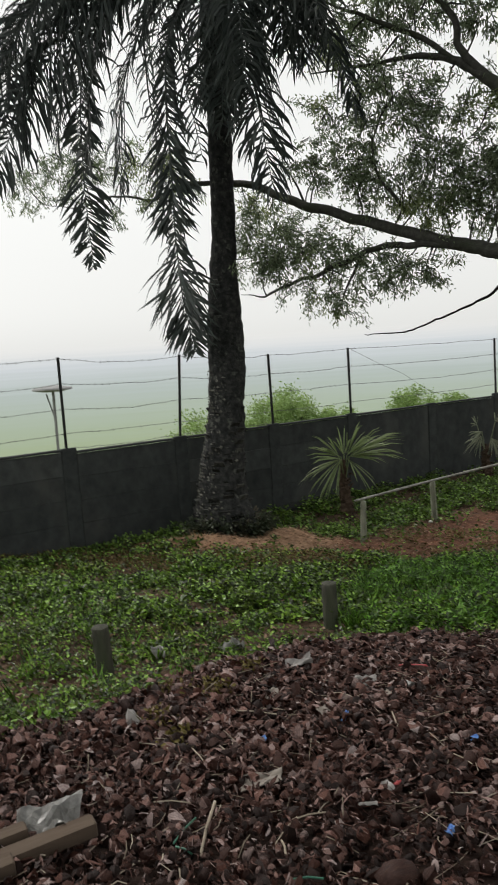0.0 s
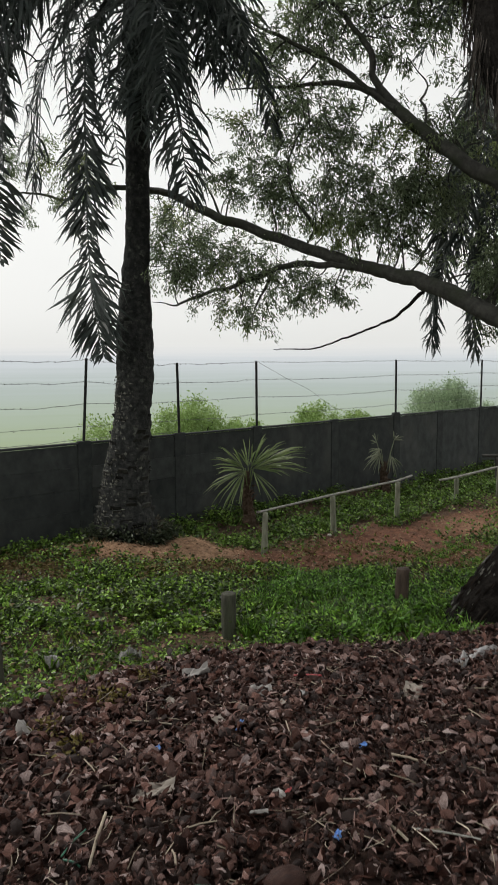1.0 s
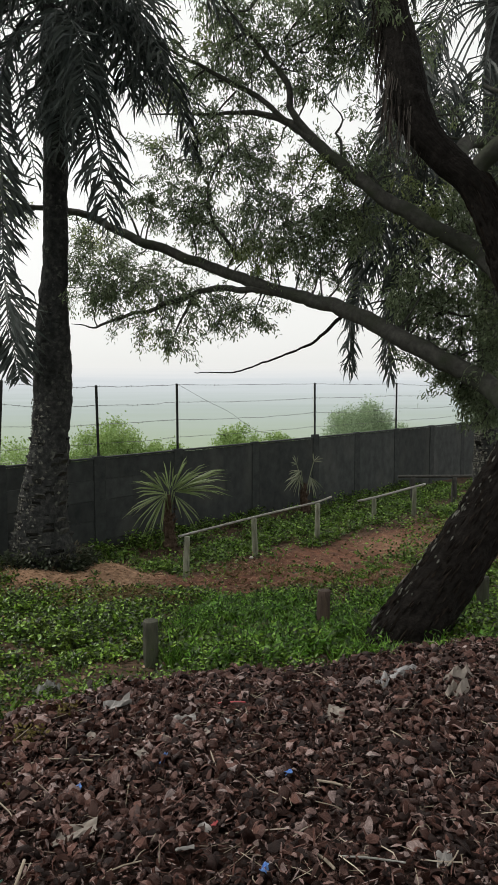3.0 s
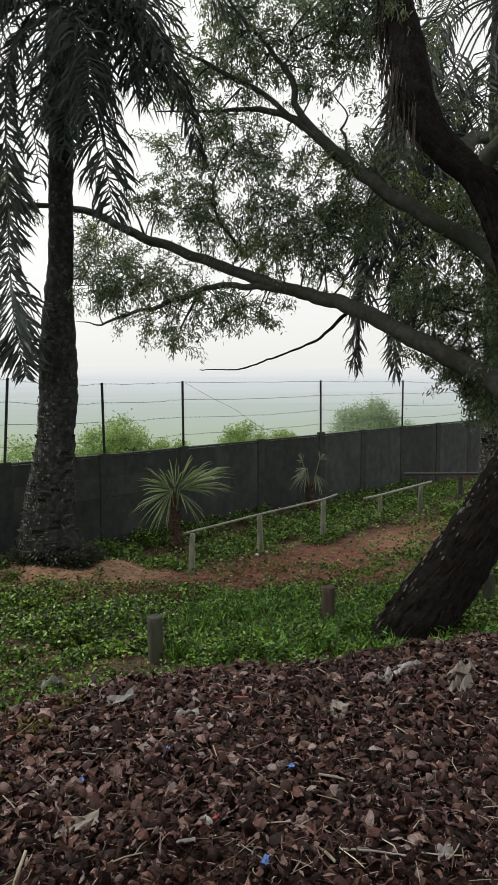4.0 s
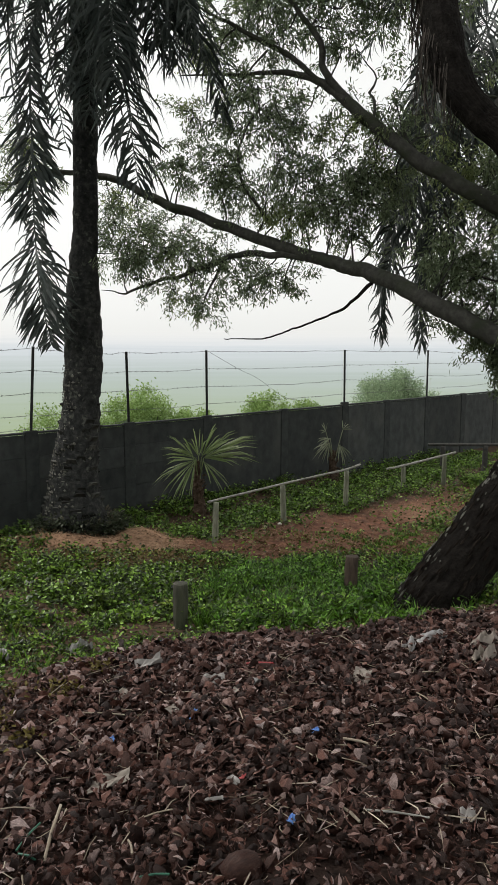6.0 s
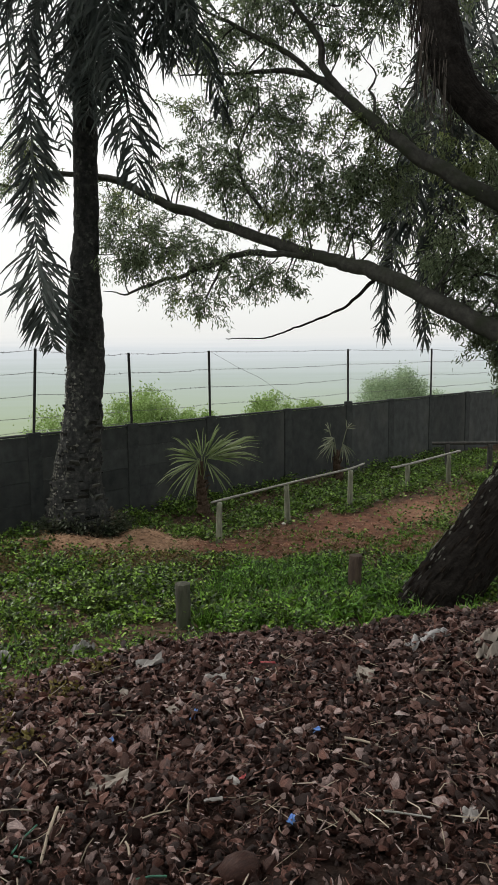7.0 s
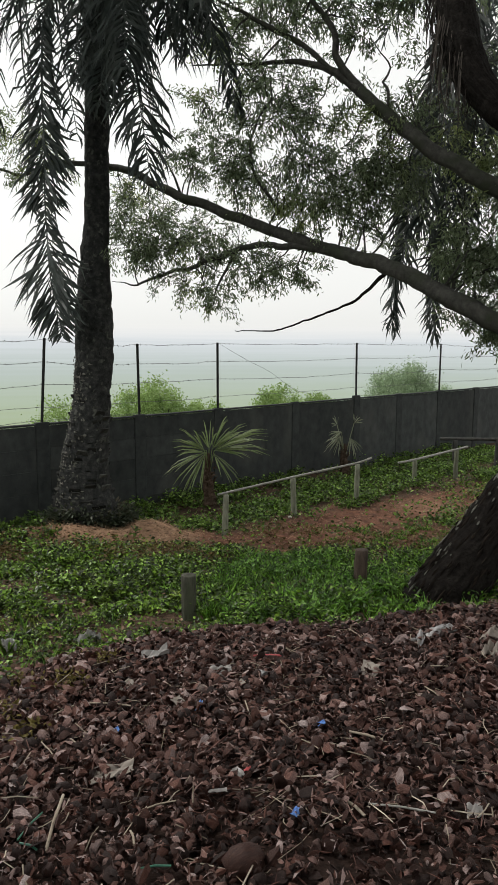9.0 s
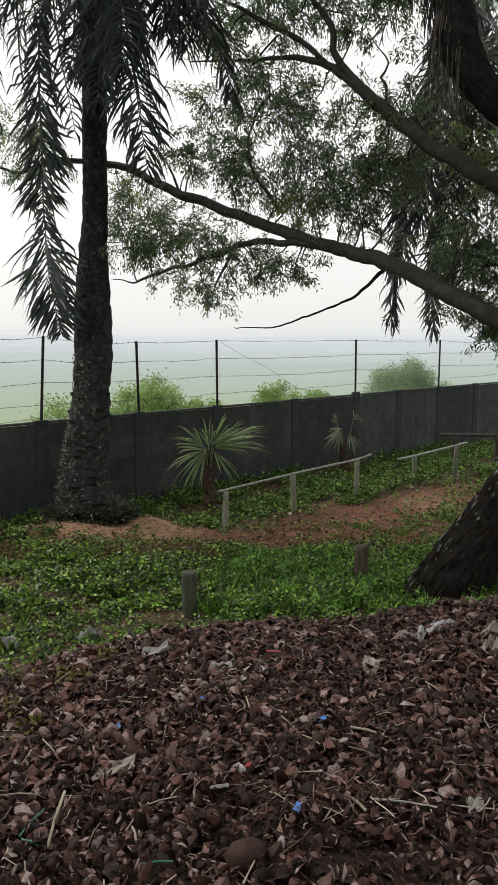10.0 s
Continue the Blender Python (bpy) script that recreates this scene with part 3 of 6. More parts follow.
# ---- leaves and twigs ----
LEAF = (np.array([(0, 0, 0), (0.45, 0.5, 0.06), (1, 0, -0.08), (0.45, -0.5, 0.06)]), [(0, 2, 1), (0, 3, 2)])
SICKLE = (np.array([(0, 0, 0), (0.3, 0.5, 0.04), (0.7, 0.42, 0.0), (1, -0.25, -0.12), (0.7, -0.3, 0.03), (0.3, -0.42, 0.06)]), [(0, 2, 1), (0, 3, 2), (0, 4, 3), (0, 5, 4)])
HERB = (np.array([(0, 0, 0), (0.3, 0.42, 0.10), (0.72, 0.36, 0.06), (1, 0, -0.10), (0.72, -0.36, 0.06), (0.3, -0.42, 0.10)]), [(0, 2, 1), (0, 3, 2), (0, 4, 3), (0, 5, 4)])
BLADE = (np.array([(0, 0.5, 0), (0, -0.5, 0), (0.55, 0.4, 0.12), (0.55, -0.4, 0.12), (1, 0, -0.05)]), [(0, 1, 3, 2), (2, 3, 4)])


def add_leaves(shape, places, ways, length, width, template=LEAF):
    n = len(places)
    up = unit(rng.normal(size=(n, 3)) * 0.7 + np.array([0, 0, 0.8]))
    lens = length * rng.uniform(0.65, 1.3, n)
    wid = width * rng.uniform(0.7, 1.25, n)
    many(shape, template, places, frames_from(ways, up), np.stack([lens, wid, wid], -1))


def leafy(twig_shape, leaf_shape, start, way, length, leaves, leaf_len=0.105, leaf_wid=0.021, droop=0.6, spread=0.2):
    """A thin drooping twig with narrow leaves along it."""
    n = 6
    pts = [np.array(start)]
    d = unit(way)
    for _ in range(n):
        d = unit(d + rng.normal(0, 0.22, 3) + np.array([0, 0, -0.07 * droop]))
        pts.append(pts[-1] + d * length / n)
    pts = np.array(pts)
    tube(twig_shape, pts, np.linspace(0.008, 0.002, len(pts)), 4, cap=False)
    i = rng.uniform(0.6, n, leaves)
    lo = np.minimum(i.astype(int), n - 1)
    c = pts[lo] + (pts[lo + 1] - pts[lo]) * (i - lo)[:, None] + rng.normal(0, spread * 0.45, (leaves, 3))
    ways = unit(pts[lo + 1] - pts[lo]) * 0.5 + rng.normal(0, 0.55, (leaves, 3)) + np.array([0, 0, -0.55 * droop])
    add_leaves(leaf_shape, c, ways, leaf_len, leaf_wid, SICKLE)


# ---- leaning tree ----
tree = thing("leaning_tree", "large leaning tree with dark furrowed bark and feathery drooping leaves", "tree", at=(2.06, 7.35, 0.7))
TREE_INV = Matrix.Translation((-2.06, -7.35, -0.7))


def under(ob, inv):
    ob.matrix_parent_inverse = inv
    return ob


TRUNK = [(1.62, 7.2, 0.2, 0.48), (1.96, 7.33, 0.74, 0.37), (2.70, 7.68, 1.61, 0.31), (3.22, 7.98, 2.25, 0.29), (3.65, 8.25, 2.93, 0.27), (3.82, 8.5, 3.84, 0.25),
         (3.62, 8.65, 4.7, 0.23), (3.26, 8.9, 5.76, 0.19), (2.92, 9.1, 6.2, 0.19), (2.62, 9.35, 6.68, 0.215), (2.50, 9.6, 7.25, 0.24), (2.48, 9.9, 7.85, 0.235), (2.42, 10.2, 8.55, 0.2), (2.3, 10.4, 9.7, 0.14), (1.72, 10.5, 11.98, 0.06)]
trunk_line = smooth_line(TRUNK, 0.045)
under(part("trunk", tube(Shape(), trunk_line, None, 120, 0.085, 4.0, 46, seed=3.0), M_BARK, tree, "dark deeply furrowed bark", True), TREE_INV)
flakes, lichen = Shape(), Shape()
trunk_tan = unit(np.gradient(trunk_line[:, :3], axis=0))
for _ in range(2600):
    i = rng.integers(2, int(len(trunk_line) * 0.5))
    a = rng.uniform(0, 6.283)
    t = trunk_tan[i]
    e0 = unit(np.cross(t, [0.3, -1.0, 0.2]))
    e1 = np.cross(t, e0)
    out = e0 * math.cos(a) + e1 * math.sin(a)
    side = np.cross(out, t)
    c = trunk_line[i, :3] + out * trunk_line[i, 3] * rng.uniform(0.93, 1.05)
    # pale flecks face up and left only, painting in where light falls
    pale = rng.uniform() < 0.5 and out @ unit([-0.75, -0.1, 0.6]) > 0.8
    ln, wd, th = rng.uniform(0.03, 0.10), rng.uniform(0.006, 0.018), rng.uniform(0.008, 0.02)
    if pale:
        ln, wd = ln * rng.uniform(0.3, 0.8), wd * rng.uniform(0.5, 1.0)
    (lichen if pale else flakes).add([c - t * ln, c + side * wd, c + t * ln, c - side * wd, c + out * th + t * ln * 0.3, c + out * th - t * ln * 0.4], [(0, 1, 5), (1, 4, 5), (1, 2, 4), (2, 3, 4), (3, 5, 4), (3, 0, 5)])
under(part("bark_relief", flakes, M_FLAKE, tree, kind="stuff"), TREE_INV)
under(part("lichen", lichen, M_LIT_LICHEN, tree, "pale flecks of lichen and painted light on the upper left", kind="stuff"), TREE_INV)
BOUGHS = {
    "a": [(3.8, 8.5, 3.04, 0.160), (3.44, 9.3, 3.53, 0.138), (2.44, 9.8, 4.14, 0.120), (1.83, 10.3, 4.51, 0.109), (0.76, 11, 4.92, 0.089), (-0.63, 11.8, 5.52, 0.078), (-1.5, 12.3, 5.92, 0.070), (-2.38, 12.8, 6.38, 0.058), (-3.3, 13, 6.5, 0.038), (-4.1, 13.2, 6.36, 0.027), (-4.9, 13.3, 6.52, 0.019), (-5.7, 13.5, 6.42, 0.011), (-6.6, 13.6, 6.6, 0.004)],
    "a_low": [(1.16, 10.8, 4.80, 0.06), (0.51, 11.1, 4.89, 0.05), (-0.09, 11.4, 4.94, 0.045), (-0.9, 11.7, 4.69, 0.035), (-1.66, 12.0, 4.48, 0.025), (-2.05, 12.15, 4.38, 0.014), (-2.4, 12.25, 4.46, 0.004)],
    "b": [(3.72, 8.6, 4.5, 0.133), (3.45, 9.5, 5.16, 0.121), (2.89, 9.7, 5.56, 0.109), (2.21, 10, 6.04, 0.096), (1.57, 10.4, 6.7, 0.083), (1.09, 10.7, 7.18, 0.057), (0.58, 11, 7.43, 0.039), (-0.08, 11.4, 7.54, 0.024), (-1, 11.9, 7.7, 0.010)],
    "b_up": [(1.43, 10.5, 6.88, 0.06), (1.1, 10.6, 7.29, 0.05), (1.07, 10.6, 7.63, 0.045), (0.8, 10.7, 8.01, 0.035), (0.56, 10.8, 8.38, 0.03), (0.09, 11.0, 9.0, 0.012)],
    "b_fork": [(1.75, 10.3, 6.55, 0.021), (1.78, 10.4, 6.85, 0.018), (1.72, 10.45, 6.98, 0.017), (1.83, 10.5, 7.15, 0.012), (1.6, 10.6, 7.5, 0.007), (1.45, 10.7, 7.9, 0.004)],
    "b_tip": [(1.05, 10.7, 7.2, 0.034), (0.62, 10.9, 7.62, 0.038), (0.1, 11, 7.92, 0.032), (-0.35, 11.2, 8.22, 0.023), (-0.9, 11.4, 8.6, 0.009)],
    "a_spur": [(-1.25, 12.15, 5.85, 0.02), (-1.36, 12.15, 6.15, 0.016), (-1.55, 12.15, 6.42, 0.006)],
    "hook": [(0.35, 11.1, 5.35, 0.03), (-0.05, 11.2, 6.0, 0.022), (-0.1, 11.2, 6.35, 0.018), (0.05, 11.2, 6.75, 0.014), (0.3, 11.1, 7.05, 0.008)],
    "low_drop": [(-0.3, 11.5, 4.92, 0.03), (-0.45, 11.5, 4.6, 0.022), (-0.62, 11.5, 4.25, 0.012), (-0.66, 11.5, 4.0, 0.004)],
    "fork_right": [(3.05, 9.2, 6.1, 0.12), (3.35, 9.9, 6.65, 0.1), (3.75, 10.4, 6.85, 0.085), (4.5, 10.8, 6.9, 0.05)],
    "fork_twig": [(2.95, 9.9, 6.8, 0.022), (3.3, 10.2, 6.85, 0.018), (3.55, 10.3, 6.9, 0.014), (3.3, 10.35, 7.3, 0.008)],
    "c_back": [(3.5, 8.75, 5.0, 0.14), (4.3, 9.6, 6.0, 0.11), (4.8, 10.4, 7.0, 0.08), (4.7, 11.4, 7.8, 0.05), (4.4, 12.4, 8.4, 0.02)],
    "d_right": [(3.75, 8.57, 4.2, 0.15), (4.9, 8.9, 5.0, 0.12), (6.1, 9.2, 5.9, 0.08), (7.5, 9.6, 6.6, 0.03)],
    # the next four are unseen boughs overhead, added to shade the heap
    "e_front": [(3.1, 9.0, 5.9, 0.12), (4.1, 8.3, 7.5, 0.11), (2.6, 6.6, 9.3, 0.07), (1.2, 5.2, 9.8, 0.03)],
    "g_front": [(3.62, 8.65, 4.7, 0.15), (4.6, 7.6, 6.3, 0.12), (4.6, 6.0, 7.5, 0.08), (4.2, 4.2, 8.2, 0.03)],
    "h_over": [(4.1, 8.3, 7.5, 0.1), (3.6, 6.0, 8.8, 0.08), (2.6, 4.0, 8.8, 0.06), (1.6, 2.0, 9.0, 0.03)],
    "f_front": [(2.49, 10.15, 8.5, 0.12), (1.2, 9.3, 9.8, 0.09), (-0.7, 8.4, 10.4, 0.06), (-2.6, 7.6, 10.8, 0.02)],
}
for key, pts in BOUGHS.items():
    sh = tube(Shape(), kinked(smooth_line(pts, 0.07), 0.045 if key == "a_low" else 0.03), None, 14, 0.09, 7.0, 6, seed=len(key) + pts[0][2])
    under(part("limb", sh, M_LIMB, tree, smooth=True), TREE_INV)
dead = smooth_line([(1.83, 10.3, 4.45, 0.028), (1.68, 10.35, 4.32, 0.026), (1.54, 10.4, 4.17, 0.022), (1.24, 10.6, 3.98, 0.017), (0.76, 10.8, 3.8, 0.014), (0.26, 11.0, 3.65, 0.011), (-0.34, 11.2, 3.65, 0.006)], 0.06)
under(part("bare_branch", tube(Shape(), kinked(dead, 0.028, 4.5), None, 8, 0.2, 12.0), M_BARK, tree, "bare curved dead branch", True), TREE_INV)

twigs, crown = Shape(), Shape()


def clothe(pts, n_branches, reach, twigs_each, up=0.2, leaves=46, from_share=0.1):
    """Side branches along a limb, each with leafy twigs."""
    line = smooth_line(pts, 0.15)[:, :3]
    tan = unit(np.gradient(line, axis=0))
    for k in range(n_branches):
        i = int(len(line) * (from_share + (0.99 - from_share) * (k + rng.uniform(0, 1)) / n_branches))
        i = min(i, len(line) - 1)
        w = unit(tan[i] * 0.55 + rng.normal(0, 0.75, 3) + np.array([0, 0, up]))
        length = reach * rng.uniform(0.45, 1.15)
        side = [line[i]]
        d = w
        for _ in range(6):
            d = unit(d + rng.normal(0, 0.22, 3))
            side.append(side[-1] + d * length / 6)
        side = np.array(side)
        tube(twigs, side, np.linspace(0.017, 0.005, 7), 5, cap=False)
        for _ in range(twigs_each):
            j = rng.integers(1, 7)
            leafy(twigs, crown, side[j], unit(d + rng.normal(0, 0.8, 3)), rng.uniform(0.35, 0.9), int(leaves * 1.25), droop=rng.uniform(0.5, 1.3))


# leaf clumps by the bough that bears them: place and radius
CLUMPS_LOW = [(-1.9, 13.0, 5.5, 0.6), (-1.9, 11.9, 4.9, 0.4), (-1.1, 12.1, 5.1, 0.47), (-0.8, 11.7, 4.3, 0.34), (-1.3, 11.9, 4.6, 0.35), (-0.4, 11.6, 4.6, 0.45), (0.3, 11.1, 4.6, 0.37), (0.6, 11.1, 4.4, 0.26), (-2.2, 12.6, 5.5, 0.3), (-2.4, 13.3, 6.0, 0.31)]
CLUMPS_MID = [(-0.8, 11.9, 7.1, 0.39), (-1.1, 11.9, 6.3, 0.33), (-0.3, 11.6, 6.5, 0.4), (-0.2, 11.6, 6.0, 0.40), (0.2, 11.0, 6.8, 0.55), (0.5, 11.1, 6.2, 0.55), (1.1, 11.1, 5.6, 0.48), (1.2, 10.8, 6.2, 0.54), (0.7, 11.5, 5.6, 0.36),
              (1.6, 10.6, 5.6, 0.42), (1.8, 10.6, 6.0, 0.42), (0.0, 11.7, 7.4, 0.38), (0.8, 10.9, 6.8, 0.38),
              (1.55, 10.7, 5.12, 0.3), (1.81, 10.7, 5.54, 0.34), (1.43, 10.7, 5.59, 0.34), (1.68, 10.7, 6.02, 0.34)]
CLUMPS_RIGHT = [(2.2, 10.7, 5.8, 0.42), (2.7, 10.8, 5.0, 0.5), (2.9, 10.1, 4.5, 0.46), (3.3, 9.7, 4.3, 0.44), (3.3, 10.0, 4.9, 0.5), (2.8, 10.1, 5.2, 0.44), (3.2, 10.0, 3.7, 0.31), (3.4, 9.8, 3.2, 0.24),
                (3.35, 9.7, 3.5, 0.3), (3.5, 9.6, 3.25, 0.3), (3.55, 9.5, 2.95, 0.22), (2.7, 10.0, 3.9, 0.25), (3.4, 9.8, 3.75, 0.3), (2.0, 10.3, 6.5, 0.32), (1.9, 10.8, 6.8, 0.32), (3.2, 9.9, 5.8, 0.35)]
CLUMPS_HIGH = [(0.1, 10.9, 8.2, 0.42), (0.5, 11.3, 7.9, 0.40), (-0.2, 11.8, 8.2, 0.36), (1.1, 10.7, 8.2, 0.45), (1.35, 10.6, 7.6, 0.27), (1.0, 11.0, 8.6, 0.46), (1.6, 10.6, 8.2, 0.38), (2.0, 10.9, 8.6, 0.36), (0.4, 11.5, 8.9, 0.44), 
               (0.7, 11.1, 9.2, 0.51), (1.4, 10.4, 8.9, 0.48), (2.2, 10.5, 9.0, 0.48), (0.0, 11.4, 9.2, 0.44)]
CLUMPS_FORK = [(2.0, 10.3, 6.95, 0.34), (2.3, 10.6, 6.75, 0.36), (2.1, 10.6, 6.5, 0.36), (2.65, 10.4, 6.45, 0.4), (2.45, 10.8, 6.1, 0.42), (2.85, 10.3, 6.05, 0.4), (3.2, 10.5, 6.0, 0.42), (3.55, 10.2, 5.8, 0.45), (3.85, 10.3, 5.6, 0.45),
               (3.3, 10.8, 5.2, 0.45), (3.75, 10.3, 5.1, 0.45), (3.05, 10.4, 4.7, 0.4), (2.7, 10.7, 4.65, 0.34), (3.4, 10.1, 4.55, 0.42), (3.75, 10.0, 4.4, 0.45), (3.6, 9.7, 3.95, 0.36), (2.95, 10.0, 4.3, 0.26),
               (3.1, 10.6, 7.45, 0.3), (3.4, 10.4, 7.3, 0.3)]
CLUMPS_EDGE = [(3.95, 10.0, 5.0, 0.4), (3.9, 10.0, 4.5, 0.4), (3.85, 9.9, 4.0, 0.36), (3.75, 9.8, 3.55, 0.32), (3.7, 9.7, 3.15, 0.28), (3.3, 9.8, 3.6, 0.24), (3.85, 9.9, 5.5, 0.4), (3.75, 11.2, 6.1, 0.4), (3.95, 11.0, 5.75, 0.4), (3.6, 11.3, 5.8, 0.36),
               (2.65, 9.8, 4.6, 0.26), (2.92, 9.8, 4.61, 0.28), (3.22, 9.8, 4.63, 0.3), (2.77, 9.8, 4.33, 0.24), (3.19, 9.8, 4.25, 0.28), (3.12, 9.8, 3.76, 0.22), (3.34, 9.8, 3.46, 0.22), (2.94, 9.8, 3.77, 0.18), (3.32, 9.8, 3.85, 0.26)]
CLUMPS_TOP = [(2.75, 10.6, 8.3, 0.4), (1.7, 10.4, 8.45, 0.4), (1.35, 10.9, 8.1, 0.4), (1.9, 11.0, 8.15, 0.36), (-0.1, 11.3, 7.35, 0.3), (-0.5, 11.4, 7.75, 0.34), (0.25, 11.3, 8.35, 0.4), (-0.75, 11.7, 8.15, 0.36)]
CLUMPS_UNDER = [(-1.55, 12.3, 5.35, 0.42), (-2.05, 12.3, 5.75, 0.32), (-1.0, 11.8, 5.05, 0.4), (-0.55, 11.7, 5.1, 0.4), (-0.1, 11.5, 4.75, 0.38), (0.15, 11.3, 4.45, 0.3), (-1.75, 12.1, 5.0, 0.36), (-0.6, 11.5, 4.15, 0.28), (0.75, 11.2, 4.55, 0.26),
                (-2.1, 12.4, 5.2, 0.36), (0.9, 11.0, 5.4, 0.4), (0.45, 11.1, 5.7, 0.4), (-0.05, 11.3, 5.75, 0.34), (-1.0, 11.9, 6.5, 0.34), (-0.5, 11.7, 6.25, 0.36)]
CLUMPS_FAR = [(-6.7, 13.3, 6.9, 0.41), (-6.0, 13.3, 6.9, 0.44), (-5.2, 13.2, 6.9, 0.44), (-4.6, 13.2, 7.0, 0.41), (-3.9, 13.1, 6.9, 0.4), (-5.6, 13.2, 7.2, 0.4), (-3.5, 13.1, 6.6, 0.33), (-4.2, 13.1, 6.3, 0.28), (-5.0, 13.2, 6.15, 0.25)]


def bear(limb, clumps, density, thick=0.016):
    """Branches from the limb to each clump, and leafy twigs within it."""
    line = smooth_line(limb, 0.12)[:, :3]
    for x, y, z, r in clumps:
        c = np.array([x, y, z])
        near = line[np.argmin(np.linalg.norm(line - c + np.array([0, 0, 0.15]), axis=1) + rng.uniform(0, 0.25, len(line)))]
        p1, p2 = near + (c - near) * 0.3 + rng.normal(0, 0.07, 3) * np.linalg.norm(c - near), near + (c - near) * 0.65 + rng.normal(0, 0.07, 3) * np.linalg.norm(c - near)
        tube(twigs, smooth_line([(*near, thick * 0.8), (*p1, thick * 0.65), (*p2, thick * 0.45), (*c, thick * 0.25)], 0.08), None, 5, cap=False)
        n = int(round(density * (r / 0.4) ** 2))
        r = r * 1.7
        for _ in range(n):
            w = unit(rng.normal(size=3) * np.array([1, 1, 0.8]))
            leafy(twigs, crown, c + w * r * rng.uniform(0.0, 0.75), unit(w + rng.normal(0, 0.7, 3)), r * rng.uniform(0.3, 0.6), 46,
                  leaf_len=0.072, leaf_wid=0.0225, droop=rng.uniform(0.6, 1.4), spread=0.115)


bear(BOUGHS["a"][4:9] + BOUGHS["a_low"][::-1], CLUMPS_LOW, 16)
bear(BOUGHS["a"][3:8] + BOUGHS["b"][::-1][2:6], CLUMPS_MID, 23, 0.02)
bear(BOUGHS["b"][:4] + BOUGHS["a"][:4], CLUMPS_RIGHT[:6], 7, 0.02)
bear(BOUGHS["b"][:4] + BOUGHS["a"][:4], CLUMPS_RIGHT[6:], 20, 0.02)
bear(BOUGHS["b_up"] + TRUNK[9:12], CLUMPS_HIGH, 19, 0.02)
bear(BOUGHS["b"][:4] + BOUGHS["a"][:3] + TRUNK[6:10], CLUMPS_FORK, 7, 0.02)
bear(BOUGHS["a"][:3] + TRUNK[4:7], CLUMPS_EDGE, 24, 0.02)
bear(BOUGHS["b_tip"] + BOUGHS["b_up"] + TRUNK[11:13], CLUMPS_TOP, 15, 0.02)
bear(BOUGHS["a"][4:9] + BOUGHS["a_low"][::-1] + BOUGHS["hook"], CLUMPS_UNDER, 15)
bear(BOUGHS["a"][7:], CLUMPS_FAR, 16, 0.014)
bear(TRUNK[5:11], [(3.5, 9.3, 5.3, 0.36), (3.55, 9.0, 4.4, 0.4), (2.2, 9.6, 8.6, 0.35), (3.6, 9.1, 3.7, 0.3)], 9, 0.02)
clothe(BOUGHS["c_back"], 7, 1.1, 4, -0.1, 36)
clothe(BOUGHS["d_right"], 16, 1.2, 6, 0.0)
# leaves of the four added boughs, thick enough to cut the skylight below
clothe(BOUGHS["e_front"][1:], 12, 1.2, 8, 0.4, 44)
clothe(BOUGHS["f_front"][1:], 22, 1.2, 8, 0.4, 44)
clothe(BOUGHS["g_front"][1:], 44, 1.3, 8, 0.3, 44)
clothe(BOUGHS["h_over"][1:], 44, 1.3, 8, 0.3, 44)
clothe([p for p in TRUNK[12:]], 10, 1.4, 7, 0.2, 44)
under(part("twig_work", twigs, M_LIMB, tree, kind="stuff"), TREE_INV)
under(part("crown", crown, M_LEAF, tree, "narrow drooping grey-green leaves", kind="stuff"), TREE_INV)


